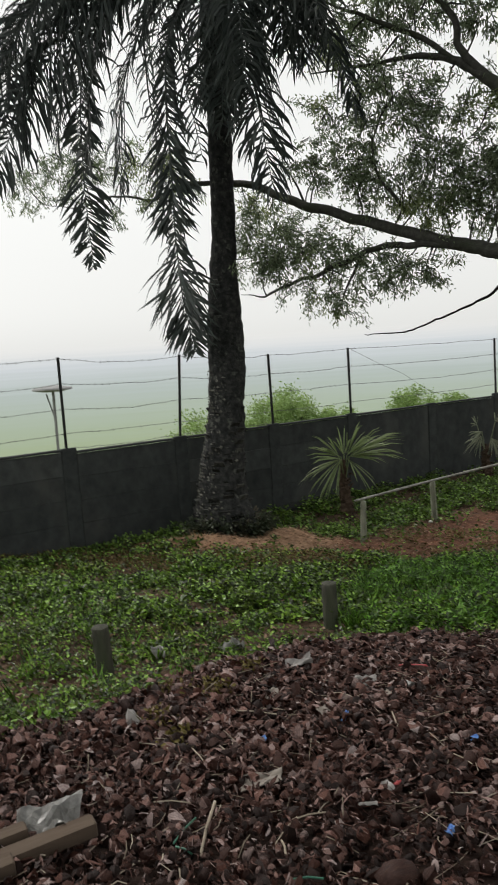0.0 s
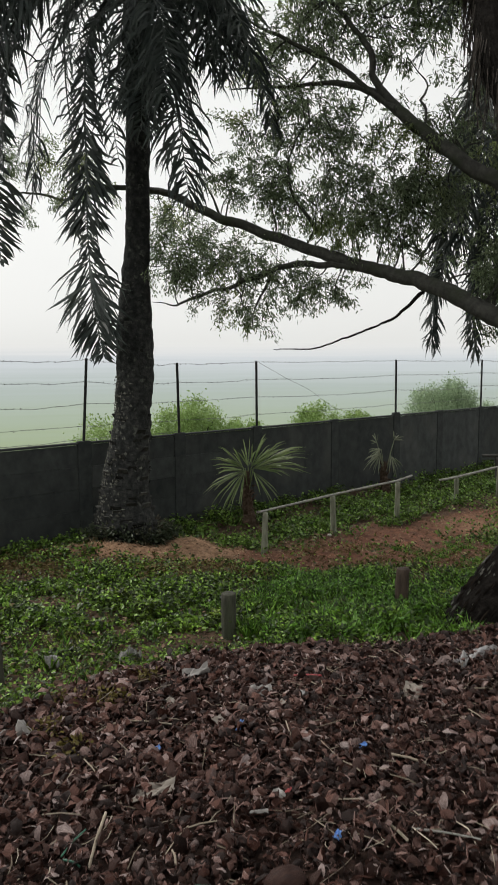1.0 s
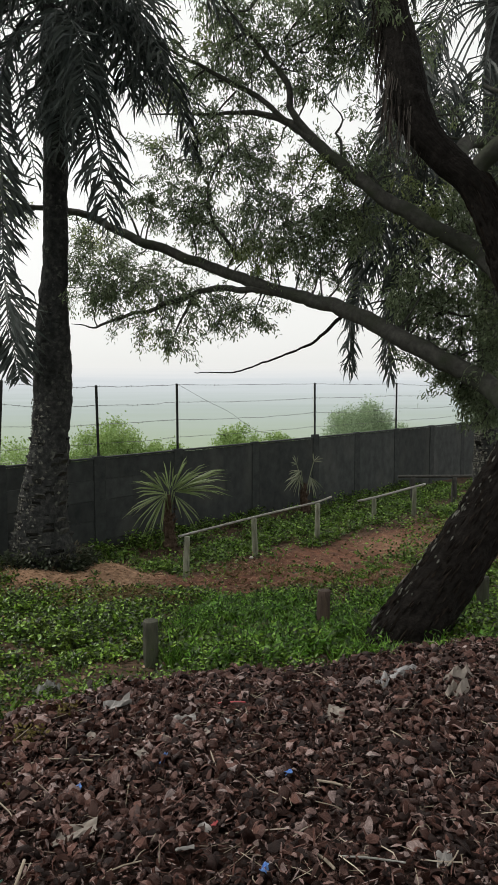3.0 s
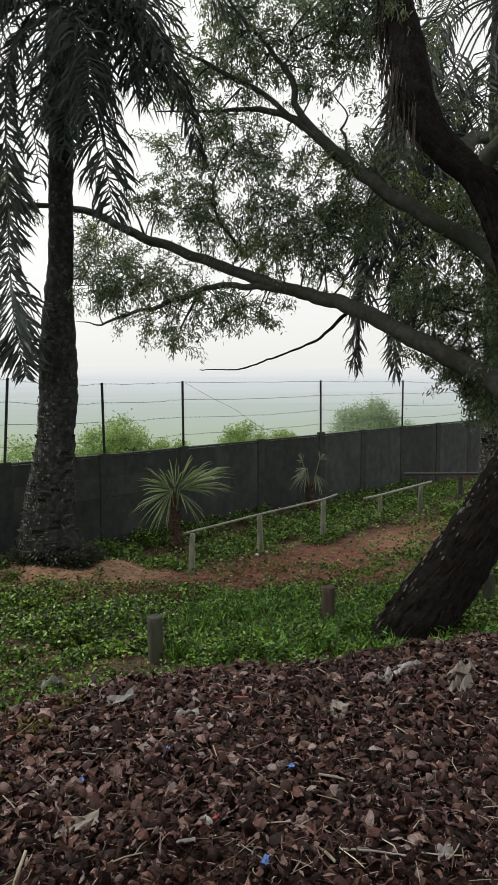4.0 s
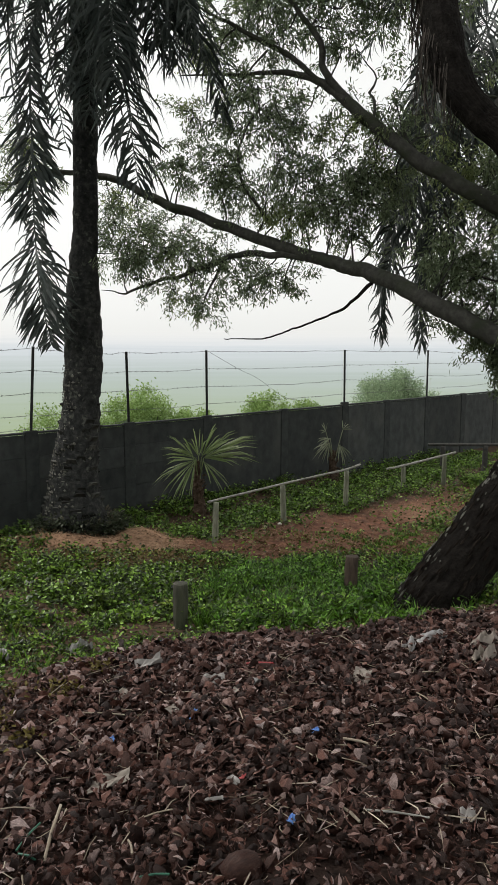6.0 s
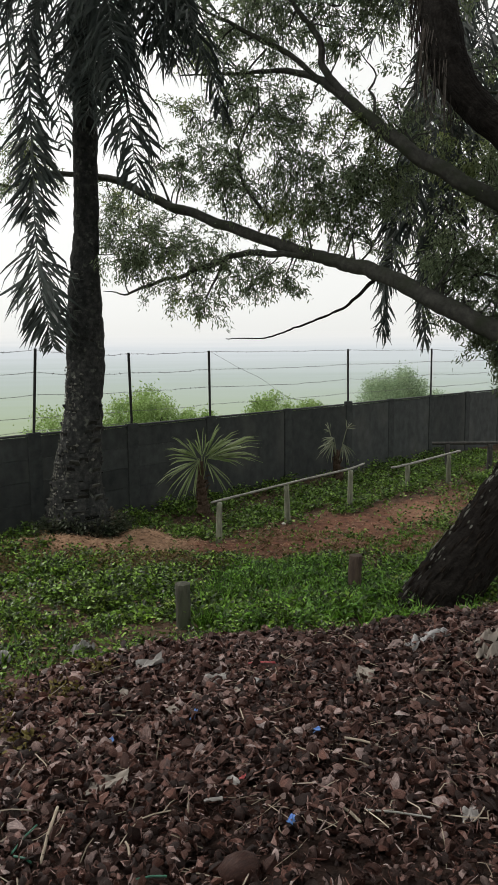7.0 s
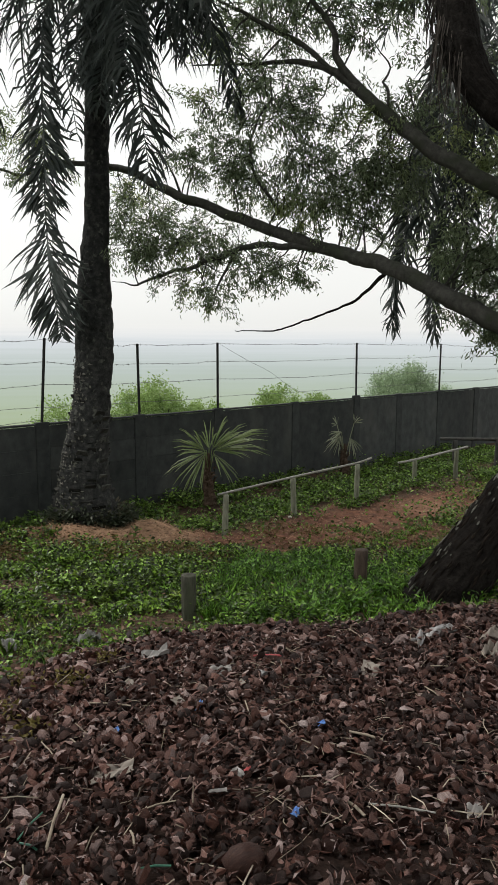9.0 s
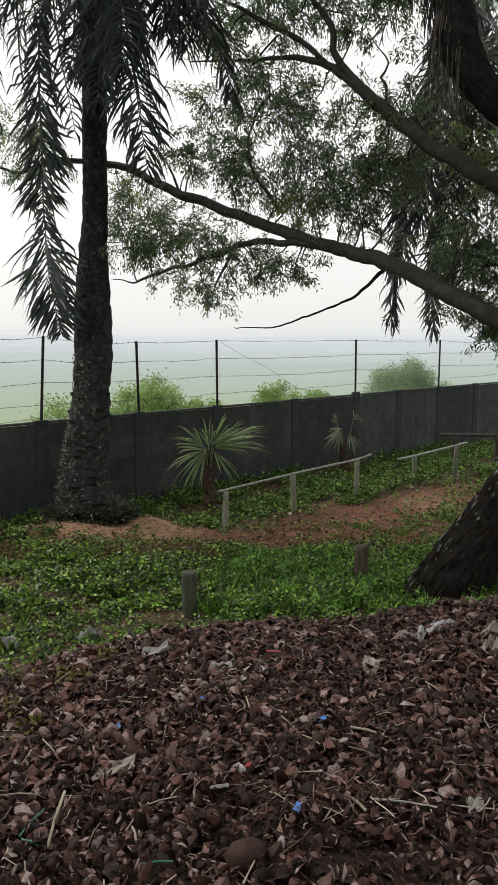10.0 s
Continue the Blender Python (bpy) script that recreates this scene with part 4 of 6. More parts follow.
# ---- palms ----
def frond(pts, leaf_len, pairs, centre, lean=0.0, thick=0.022, bare=0.08, splay=0.0, grow=False, ruffle=1.0):
    """A feather leaf along a line: its rachis and its hanging leaflets, as two shapes."""
    pairs = int(pairs * 1.1)
    line = smooth_line(pts, 0.12)[:, :3]
    rach = tube(Shape(), line, np.linspace(thick, 0.005, len(line)), 6, cap=False)
    leaf = Shape()
    tan = unit(np.gradient(line, axis=0))
    outward = unit(np.array([line[-1][0] - centre[0], line[-1][1] - centre[1], 0.25]))
    if lean > 0.5:
        outward, lean = unit(np.array([0.15, -1.0, 0.25])), 0.0
    for side in (-1, 1):
        i = np.linspace(bare, 0.995, pairs) * (len(line) - 1) + rng.normal(0, 0.12, pairs)
        i = np.clip(i, 0, len(line) - 1.001)
        lo = i.astype(int)
        c = line[lo] + (line[lo + 1] - line[lo]) * (i - lo)[:, None]
        t = tan[lo]
        s = unit(np.cross(t, np.broadcast_to(outward, t.shape)) + 1e-3) * side
        s = s * math.cos(lean) + outward * math.sin(lean)
        share = i / (len(line) - 1)
        ln = leaf_len * np.clip(0.6 + 1.9 * share * (1 - share) - 0.12 * share**4, 0.3, 1.3) * rng.uniform(0.85, 1.15, pairs)
        if grow:
            ln = ln * np.interp(share, [0, 0.3, 0.45, 0.62, 0.68, 0.72, 0.76, 0.92, 1], [0.4, 0.45, 0.75, 0.9, 0.3, 0.5, 1.35, 1.15, 0.55])
        d0 = unit(s * (0.4 if ruffle > 1.7 else 0.8) + t * (0.8 if ruffle > 1.7 else 0.55) + np.array([0, 0, -0.15]) + rng.normal(0, 0.17 * ruffle, (pairs, 3)))
        d1 = unit(s * (0.22 + 0.6 * splay) + t * 0.4 + np.array([0, 0, -1.05 + 0.8 * splay]) + rng.normal(0, 0.22 * ruffle, (pairs, 3)))
        w = unit(np.cross(d0, outward + rng.normal(0, 0.35, (pairs, 3)))) * ((0.014 if ruffle > 1.7 else 0.023 if grow else 0.0195) * rng.uniform(0.75, 1.25, pairs))[:, None]
        m1 = c + d0 * (ln * 0.42)[:, None]
        m2 = m1 + unit(d0 + d1) * (ln * 0.33)[:, None]
        tip = m2 + d1 * (ln * 0.3)[:, None]
        for k in range(pairs):
            leaf.add([c[k] - w[k] * 0.35, c[k] + w[k] * 0.35, m1[k] - w[k], m1[k] + w[k], m2[k] - w[k] * 0.8, m2[k] + w[k] * 0.8, tip[k]],
                     [(0, 1, 3, 2), (2, 3, 5, 4), (4, 5, 6)])
    return rach, leaf


def add_frond(palm, inv, pts, leaf_len, pairs, centre, lean=0.0, dead=False, thick=0.022):
    feather = pts[-1][2] < 5.4 and pts[-1][0] < 0
    second = centre[0] > 3
    rach, leaf = frond(pts, leaf_len, pairs, centre, lean, thick, 0.42 if second and pts[-1][2] < 6.2 else 0.08, 0.7 if feather else 0.05, feather, (1.9 if pts[-1][2] < 4 else 1.3) if second else 1.4)
    f = under(part("frond", leaf, M_DEADFROND if dead else M_FROND, palm, "withered hanging frond" if dead else ""), inv)
    r = part("rachis", rach, M_DEADFROND if dead else M_FROND, f)
    r.matrix_parent_inverse = Matrix.Identity(4)


def arching(c, azimuth, reach, rise, fall):
    d = np.array([math.cos(azimuth), math.sin(azimuth), 0])
    return [tuple(np.array(c) + d * reach * a + np.array([0, 0, z])) for a, z in ((0.05, 0), (0.3, rise * 0.8), (0.6, rise * 0.75), (0.85, -fall * 0.25), (1.0, -fall))]


def palm_tree(label, trunk_pts, crown_at, fronds, extra, scars, low_az=None, dead=()):
    base = trunk_pts[0][:3]
    palm = thing("palm_tree", label, "palm tree", at=base)
    inv = Matrix.Translation([-v for v in base])
    line = smooth_line(trunk_pts, 0.05)
    under(part("trunk", tube(Shape(), line, None, 28, 0.10, 7.0, seed=9.0), M_PALMBARK, palm, "rough trunk with old leaf scars", True), inv)
    sh = Shape()
    tan = unit(np.gradient(line[:, :3], axis=0))
    for k in range(scars):
        i = int((len(line) - 1) * (0.01 + 0.98 * k / scars))
        a = k * 2.39996 + rng.normal(0, 0.35)
        out = np.array([math.cos(a), math.sin(a), 0.0])
        r = line[i, 3]
        s = rng.uniform(0.6, 1.25)
        side = np.cross(out, tan[i])
        c = line[i, :3] + out * r * 0.92
        w, h, d = 0.065 * s * r / 0.26, 0.045 * s, (0.052 if line[i, 2] < 2.6 else 0.012) * s * rng.uniform(0.5, 1.3)
        sh.add([c - side * w - tan[i] * h, c + side * w - tan[i] * h, c + side * w * 0.7 + tan[i] * h + out * d * 1.25, c - side * w * 0.7 + tan[i] * h + out * d * 1.25,
                c + side * w * 0.6 + tan[i] * h * 1.25, c - side * w * 0.6 + tan[i] * h * 1.25],
               [(0, 1, 2, 3), (3, 2, 4, 5), (0, 3, 5), (1, 4, 2)])
    under(part("scar_relief", sh, M_SCAR, palm, kind="stuff"), inv)
    flecks = Shape()
    for _ in range(650):
        i = rng.integers(0, int(len(line) * 0.34))
        # flecks kept to the left face, painting its brighter light
        a = rng.normal(3.75, 0.5)
        out = np.array([math.cos(a), math.sin(a), 0.0])
        c = line[i, :3] + out * line[i, 3] * rng.uniform(0.98, 1.06)
        side = np.array([-out[1], out[0], 0]) * rng.uniform(0.006, 0.042)
        rise = np.array([0, 0, rng.uniform(0.006, 0.045)])
        flecks.add([c - side, c - rise * 0.6, c + side, c + rise, c + out * 0.012], [(0, 1, 4), (1, 2, 4), (2, 3, 4), (3, 0, 4)])
    under(part("lichen", flecks, M_LIT_LICHEN, palm, "pale flecks of lichen and painted light on one side", kind="stuff"), inv)
    for n, (pts, ln, pairs, lean) in enumerate(fronds):
        add_frond(palm, inv, pts, ln, pairs, crown_at, lean, n in dead)
    for az, reach, rise, fall in extra:
        add_frond(palm, inv, arching(crown_at, az, reach, rise, fall), 0.75, 54, crown_at, 0.0)
    return palm


C1 = (-2.52, 12.0, 9.25)
P1_TRUNK = [(-2.9, 12.0, 0.15, 0.70), (-2.9, 12.0, 0.45, 0.60), (-2.89, 12.0, 0.7, 0.52), (-2.89, 12.0, 1.1, 0.435), (-2.85, 12.0, 1.6, 0.375), (-2.78, 12.0, 2.1, 0.33), (-2.72, 12.0, 2.6, 0.3), (-2.67, 12.0, 3.3, 0.31),
            (-2.66, 12.0, 3.9, 0.305), (-2.64, 12.0, 4.4, 0.265), (-2.62, 12.0, 4.9, 0.225), (-2.57, 12.0, 5.65, 0.195), (-2.53, 12.0, 7.7, 0.19), (-2.52, 12.0, 9.3, 0.2)]
F1 = [
    ([(-2.6, 11.8, 9.4), (-3.07, 11.3, 8.3), (-3.16, 11.2, 7.2), (-3.15, 11.2, 6.4), (-3.17, 11.2, 5.67), (-3.17, 11.25, 5.1), (-3.12, 11.2, 4.4), (-2.97, 11.2, 3.56)], 0.8, 210, 0.1),
    ([(-2.6, 11.8, 9.5), (-3.53, 11.0, 9.08), (-4.32, 10.4, 8.17), (-4.99, 10.1, 7.08), (-5.5, 10.0, 6.2)], 0.85, 100, 0.6),
    ([(-2.7, 12.0, 9.6), (-3.9, 11.8, 9.32), (-4.6, 11.6, 8.15), (-4.72, 11.5, 6.58), (-4.68, 11.5, 5.05)], 0.55, 120, 0.6),
    ([(-2.3, 11.8, 9.2), (-2.04, 11.5, 8.99), (-1.88, 11.2, 8.12), (-1.78, 11.0, 7.5), (-1.68, 10.95, 6.87), (-1.55, 10.9, 5.9)], 0.78, 96, 0.0),
    ([(-2.3, 11.8, 9.3), (-1.35, 11.5, 9.1), (-0.88, 11.1, 8.5), (-0.66, 10.9, 7.9), (-0.45, 10.85, 7.36), (-0.28, 10.8, 6.75)], 0.66, 90, 0.0),
]
F1 += [
    ([(-2.7, 11.8, 9.4), (-3.9, 10.9, 9.3), (-4.7, 10.3, 8.6), (-5.1, 10.1, 7.8), (-5.25, 10.1, 6.9)], 0.9, 100, 0.6),
    ([(-2.7, 11.8, 9.6), (-4.0, 10.8, 9.9), (-5.4, 10.1, 9.3), (-6.2, 9.8, 8.2), (-6.6, 9.8, 7.0)], 0.95, 90, 0.0),
    ([(-2.7, 11.8, 9.4), (-3.5, 11.2, 9.1), (-4.0, 10.9, 8.3), (-4.25, 10.8, 7.3), (-4.3, 10.8, 6.4)], 0.7, 80, 0.2),
    ([(-2.7, 11.9, 9.5), (-3.4, 11.3, 9.2), (-4.1, 10.9, 8.6), (-4.55, 10.7, 7.7), (-4.75, 10.7, 6.8)], 0.8, 80, 0.1),
    ([(-2.7, 11.9, 9.6), (-3.8, 11.2, 9.6), (-4.9, 10.8, 8.9), (-5.7, 10.5, 7.8), (-6.1, 10.4, 6.8)], 0.9, 80, 0.0),
    ([(-2.7, 11.9, 9.4), (-3.3, 11.5, 8.9), (-3.75, 11.3, 8.0), (-3.95, 11.2, 7.0), (-3.95, 11.2, 6.1)], 0.75, 80, 0.15),
    ([(-2.4, 11.8, 9.2), (-2.1, 11.2, 8.8), (-1.9, 10.9, 8.3), (-1.85, 10.8, 7.7), (-1.9, 10.8, 7.2)], 0.7, 70, 0.1),
    ([(-2.4, 11.8, 9.2), (-1.7, 11.3, 8.95), (-1.2, 11.0, 8.5), (-1.0, 10.9, 8.0), (-0.95, 10.9, 7.5)], 0.7, 70, 0.1),
    ([(-2.7, 11.9, 9.6), (-3.8, 11.0, 9.4), (-4.75, 10.4, 8.0), (-5.0, 10.2, 7.3), (-5.0, 10.2, 6.6)], 0.8, 110, 0.1),
    ([(-2.7, 11.9, 9.6), (-4.2, 11.0, 9.6), (-5.2, 10.6, 8.4), (-5.6, 10.5, 7.5), (-5.7, 10.5, 6.8)], 0.85, 110, 0.1),
    ([(-2.4, 11.8, 9.3), (-1.75, 11.4, 9.2), (-1.5, 11.3, 8.75), (-1.38, 11.2, 8.3), (-1.3, 11.2, 7.85)], 0.75, 80, 0.05),
    ([(-2.4, 11.8, 9.4), (-1.5, 11.5, 9.4), (-1.1, 11.3, 8.9), (-0.95, 11.2, 8.45), (-0.9, 11.2, 8.05)], 0.7, 80, 0.05),
    ([(-2.5, 11.7, 9.0), (-2.3, 11.3, 8.6), (-2.25, 11.15, 8.1), (-2.25, 11.1, 7.5), (-2.28, 11.1, 6.9)], 0.62, 80, 0.1),
    ([(-2.5, 11.8, 9.2), (-2.5, 11.3, 8.8), (-2.55, 11.1, 8.3), (-2.6, 11.05, 7.7), (-2.6, 11.05, 7.2)], 0.45, 60, 0.1),
    ([(-2.6, 12.2, 9.5), (-3.2, 12.4, 9.2), (-3.2, 12.5, 8.2), (-3.07, 12.5, 7.4), (-2.98, 12.5, 6.85)], 0.5, 26, 0.1),
    ([(-2.7, 12.2, 9.6), (-3.7, 12.4, 9.4), (-3.85, 12.5, 8.2), (-3.74, 12.5, 6.9), (-3.8, 12.5, 5.6)], 0.5, 30, 0.1),
]
E1 = [(az, rng.uniform(2.6, 3.6), rng.uniform(0.7, 1.6), rng.uniform(0.2, 1.4)) for az in np.radians([15, 50, 90, 130, 165, 195, 225, 262, 300, 335])]
E1 += [(az, rng.uniform(1.6, 2.2), 0.3, 1.7) for az in np.radians([325])]
palm_tree("tall palm with dark rough trunk and drooping feather fronds", P1_TRUNK, C1, F1, E1, 520)

C2 = (5.4, 14.6, 10.9)
P2_TRUNK = [(5.5, 14.5, 0.1, 0.36), (5.45, 14.5, 0.6, 0.28), (5.40, 14.5, 1.7, 0.22), (5.40, 14.5, 4.19, 0.2), (5.35, 14.5, 7.0, 0.18), (5.4, 14.6, 10.9, 0.18)]
F2 = [
    ([(5.0, 14.2, 9.8), (3.9, 13.4, 9.2), (2.74, 12.6, 6.98), (2.36, 12.5, 5.09), (2.28, 12.5, 3.7)], 0.62, 190, 0.1),
    ([(5.1, 14.2, 9.7), (4.1, 13.2, 8.74), (3.29, 12.7, 6.34), (2.98, 12.6, 4.73), (3.02, 12.6, 3.6)], 0.62, 190, 0.1),
    ([(5.1, 14.0, 9.6), (5.0, 12.6, 9.2), (4.9, 12.0, 7.6), (4.8, 11.9, 6.0)], 0.6, 70, 0.0),
]
F2 += [
    ([(5.0, 14.1, 9.7), (3.9, 13.3, 9.5), (3.1, 12.9, 8.3), (2.8, 12.8, 7.0), (2.75, 12.8, 5.9)], 0.65, 78, 0.1),
    ([(5.0, 14.1, 9.6), (4.2, 13.0, 9.2), (3.6, 12.4, 7.8), (3.45, 12.3, 6.4), (3.4, 12.3, 5.3)], 0.65, 78, 0.1),
    ([(5.1, 14.0, 9.6), (4.6, 12.8, 9.2), (4.3, 12.2, 7.9), (4.2, 12.1, 6.6), (4.15, 12.1, 5.4)], 0.7, 78, 0.1),
    ([(5.3, 14.0, 9.6), (5.4, 12.8, 9.4), (5.4, 12.2, 8.2), (5.4, 12.1, 6.9), (5.4, 12.1, 5.8)], 0.7, 78, 0.1),
]
F2 += [
    ([(5.0, 14.0, 9.9), (3.9, 12.6, 10.4), (2.7, 11.8, 10.0), (1.9, 11.4, 9.4), (1.55, 11.3, 8.7)], 0.8, 110, 0.0),
    ([(5.0, 14.0, 9.9), (4.1, 12.6, 10.2), (3.2, 11.7, 9.8), (2.5, 11.3, 9.1), (2.1, 11.2, 8.4)], 0.8, 110, 0.0),
]
F2 += [
    ([(5.0, 13.8, 9.9), (3.4, 11.6, 10.2), (2.2, 10.4, 9.6), (1.85, 10.2, 8.9), (1.8, 10.2, 8.3)], 0.7, 110, 0.0),
    ([(5.0, 13.8, 9.8), (3.6, 11.8, 10.0), (2.7, 10.8, 9.4), (2.45, 10.6, 8.9), (2.3, 10.5, 8.4)], 0.7, 110, 0.0),
    ([(5.0, 13.8, 9.7), (3.9, 12.4, 9.6), (3.1, 11.8, 8.2), (2.75, 11.6, 6.6), (2.55, 11.6, 5.2)], 0.75, 110, 0.05),
    ([(5.0, 13.9, 9.7), (3.7, 12.8, 9.0), (2.85, 12.2, 7.0), (2.45, 12.1, 5.6), (2.3, 12.1, 4.6)], 0.8, 120, 0.1),
    ([(5.1, 13.9, 9.7), (4.2, 12.9, 8.8), (3.45, 12.3, 6.8), (3.1, 12.2, 5.3), (3.0, 12.2, 4.4)], 0.8, 120, 0.1),
]
F2 = [([(x + (0.4, 0.2, 0, 0, 0)[i], y + (0.2, 0.1, 0, 0, 0)[i], z + (1.0, 0.5, 0, 0, 0)[i]) for i, (x, y, z) in enumerate(pts)], *rest) for pts, *rest in F2]
E2 = [(az, rng.uniform(2.6, 3.6), rng.uniform(0.7, 1.5), rng.uniform(0.3, 1.8)) for az in np.radians([0, 35, 70, 105, 140, 170, 320])]
palm_tree("palm with slim rough trunk half hidden behind a leaning tree", P2_TRUNK, C2, F2, E2, 260)


# ---- dry fibre draped on the upper trunk ----
fib = Shape()
for _ in range(420):
    i = rng.integers(int(len(trunk_line) * 0.60), int(len(trunk_line) * 0.82))
    a = rng.uniform(0, 6.283)
    c, r = trunk_line[i, :3], trunk_line[i, 3]
    p = c + np.array([math.cos(a), math.sin(a), 0]) * r * 1.02
    ln = rng.uniform(0.4, 1.3)
    q = [p, p + np.array([math.cos(a), math.sin(a), 0]) * 0.05 + np.array([0, 0, -ln * 0.4]), p + rng.normal(0, 0.10, 3) + np.array([0, 0, -ln])]
    w = unit(np.cross(rng.normal(size=3), [0, 0, 1])) * 0.008
    fib.add([q[0] - w, q[0] + w, q[1] - w, q[1] + w, q[2]], [(0, 1, 3, 2), (2, 3, 4)])
under(part("hanging_fibre", fib, M_FIBRE, tree, "dry hanging fibre", kind="stuff"), TREE_INV)


# ---- small fan palms by the wall ----
def fan_palm(label, x, y, height, fans, mat=None):
    """fans: where each leaf's hub stands over the foot (across, depth, up), the way it points (degrees from across, towards up), its size and spread."""
    z = float(land(x, y))
    plant = thing("fan_palm", label, "palm plant", "young fan palms by the wall", at=(x, y, z))
    stem = smooth_line([(0.03, 0, -0.05, 0.13), (0.0, 0, height * 0.3, 0.11), (-0.03, 0.0, height * 0.62, 0.085), (-0.02, 0.02, height * 0.95, 0.04)], 0.03)
    stem_shape = tube(Shape(), stem, None, 12, 0.35, 14.0)
    for k in range(26):
        a = k * 2.4
        foot = np.array([math.cos(a) * 0.07, math.sin(a) * 0.07, height * (0.1 + 0.75 * k / 26)])
        tip = foot + np.array([math.cos(a) * 0.1, math.sin(a) * 0.1, rng.uniform(-0.12, 0.16)])
        tube(stem_shape, np.array([foot, (foot + tip) / 2 + [0, 0, 0.03], tip]), np.array([0.022, 0.016, 0.004]), 5)
    part("stem", stem_shape, M_STEM, plant, "brown fibrous stem")
    for hx, hy, hz, angle, size, spread, n in fans:
        root, hub = np.array([0, 0.01, height * 0.55]), np.array([hx, hy, hz])
        sh = tube(Shape(), smooth_line([root, (root + hub) / 2 + np.array([0, 0, 0.03]), hub], 0.05), 0.009, 5)
        d = np.array([math.cos(radians(angle)), -0.25, math.sin(radians(angle))])
        d = unit(d)
        lift = unit(np.array([0.1, -1.0, 0.45]))
        side = unit(np.cross(lift, d))
        lift = np.cross(d, side)
        for j in range(n):
            a = (j / (n - 1) - 0.5) * radians(spread) + rng.normal(0, 0.05)
            w = unit(d * math.cos(a) + side * math.sin(a) + lift * rng.normal(0.1, 0.2))
            ln = size * (1 - 0.25 * (abs(a) / radians(spread) * 2) ** 2) * rng.uniform(0.75, 1.12)
            cross = unit(np.cross(w, lift + rng.normal(0, 0.5, 3))) * 0.0145
            m1, m2 = hub + w * ln * 0.4, hub + w * ln * 0.75 + np.array([0, 0, -0.04 * ln])
            t = hub + w * ln + np.array([0, 0, -0.15 * ln])
            sh.add([hub, m1 - cross, m1 + lift * 0.012, m1 + cross, m2 - cross * 0.7, m2 + lift * 0.008, m2 + cross * 0.7, t],
                   [(0, 2, 1), (0, 3, 2), (1, 2, 5, 4), (2, 3, 6, 5), (4, 5, 7), (5, 6, 7)])
        part("leaf", sh, mat or M_FAN, plant)
    return plant


fan_palm("young fan palm with spreading green leaves on bare soil", -0.9, 13.5, 1.2,
         [(-0.05, -0.16, 1.18, 218, 0.82, 95, 15), (-0.05, -0.05, 1.2, 165, 0.8, 36, 5), (-0.1, 0.05, 1.2, 130, 0.66, 36, 9), (0.0, 0.0, 1.22, 92, 0.7, 44, 6),
          (0.06, -0.05, 1.22, 58, 0.85, 46, 12), (0.1, -0.05, 1.2, 22, 1.2, 44, 27), (0.1, -0.15, 1.16, -48, 0.78, 34, 6)])
fan_palm("small sparse palm growing against the dark wall", 2.05, 17.2, 0.9,
         [(-0.2, 0, 1.3, 130, 0.3, 90, 5), (0.2, 0, 1.35, 55, 0.36, 80, 5), (-0.12, -0.1, 1.05, 235, 0.5, 90, 10), (-0.1, -0.05, 1.15, 200, 0.4, 60, 6), (0.12, -0.1, 1.0, -70, 0.45, 60, 7)],
         material("withered_fan_leaf", [(0.14, 0.17, 0.1), (0.3, 0.31, 0.22)], 0.5, 4, island=0.35, through_light=0.3))


# ---- wooden posts and rails ----
def stump(x, y, height, radius, label, lean=0.0, mat=None):
    z = float(land(x, y))
    p = thing("wooden_post", label, "post", "short wooden posts in the grass", at=(x, y, z))
    line = np.array([(lean * t, 0.3 * lean * t, -0.06 + t * (height + 0.06)) for t in np.linspace(0, 1, 10)])
    line = np.vstack([line, line[-1:] + [0, 0, 0.004], line[-1:] + [0, 0, 0.0045]])
    rad = np.full(12, radius)
    rad[-2:] = radius * 0.95, radius * 0.3
    part("shaft", tube(Shape(), line, rad, 16, 0.05, 9.0, 5, seed=x), mat or M_POST, p, smooth=True)
    return p


stump(-0.54, 6.46, 0.43, 0.07, "weathered grey wooden post standing in ground cover")
stump(1.24, 7.95, 0.46, 0.075, "dark weathered wooden post at the edge of grass", 0.02, M_DARKPOST)
stump(-2.11, 4.91, 0.40, 0.065, "mossy wooden post among green weeds", -0.02)
stump(3.45, 9.0, 0.48, 0.075, "grey wooden post beside a leaning tree")


def rail_fence(label, posts, rail, mat_post, mat_rail, r_post, r_rail):
    base = (posts[0][0], posts[0][1], float(land(posts[0][0], posts[0][1])))
    f = thing("rail_fence", label, "fence", "low pole fences along the path", at=base)
    inv = Matrix.Translation([-v for v in base])
    for x, y, top in posts:
        z = float(land(x, y)) - 0.05
        line = np.linspace((x, y, z), (x + rng.normal(0, 0.02), y, top), 8)
        under(part("post", tube(Shape(), line, np.linspace(r_post * 1.1, r_post * 0.92, 8), 12, 0.07, 10.0, 4, seed=x), mat_post, f, smooth=True), inv)
    under(part("rail", tube(Shape(), smooth_line(rail, 0.15), r_rail, 10, 0.12, 6.0), mat_rail, f, "thin grey pole", True), inv)


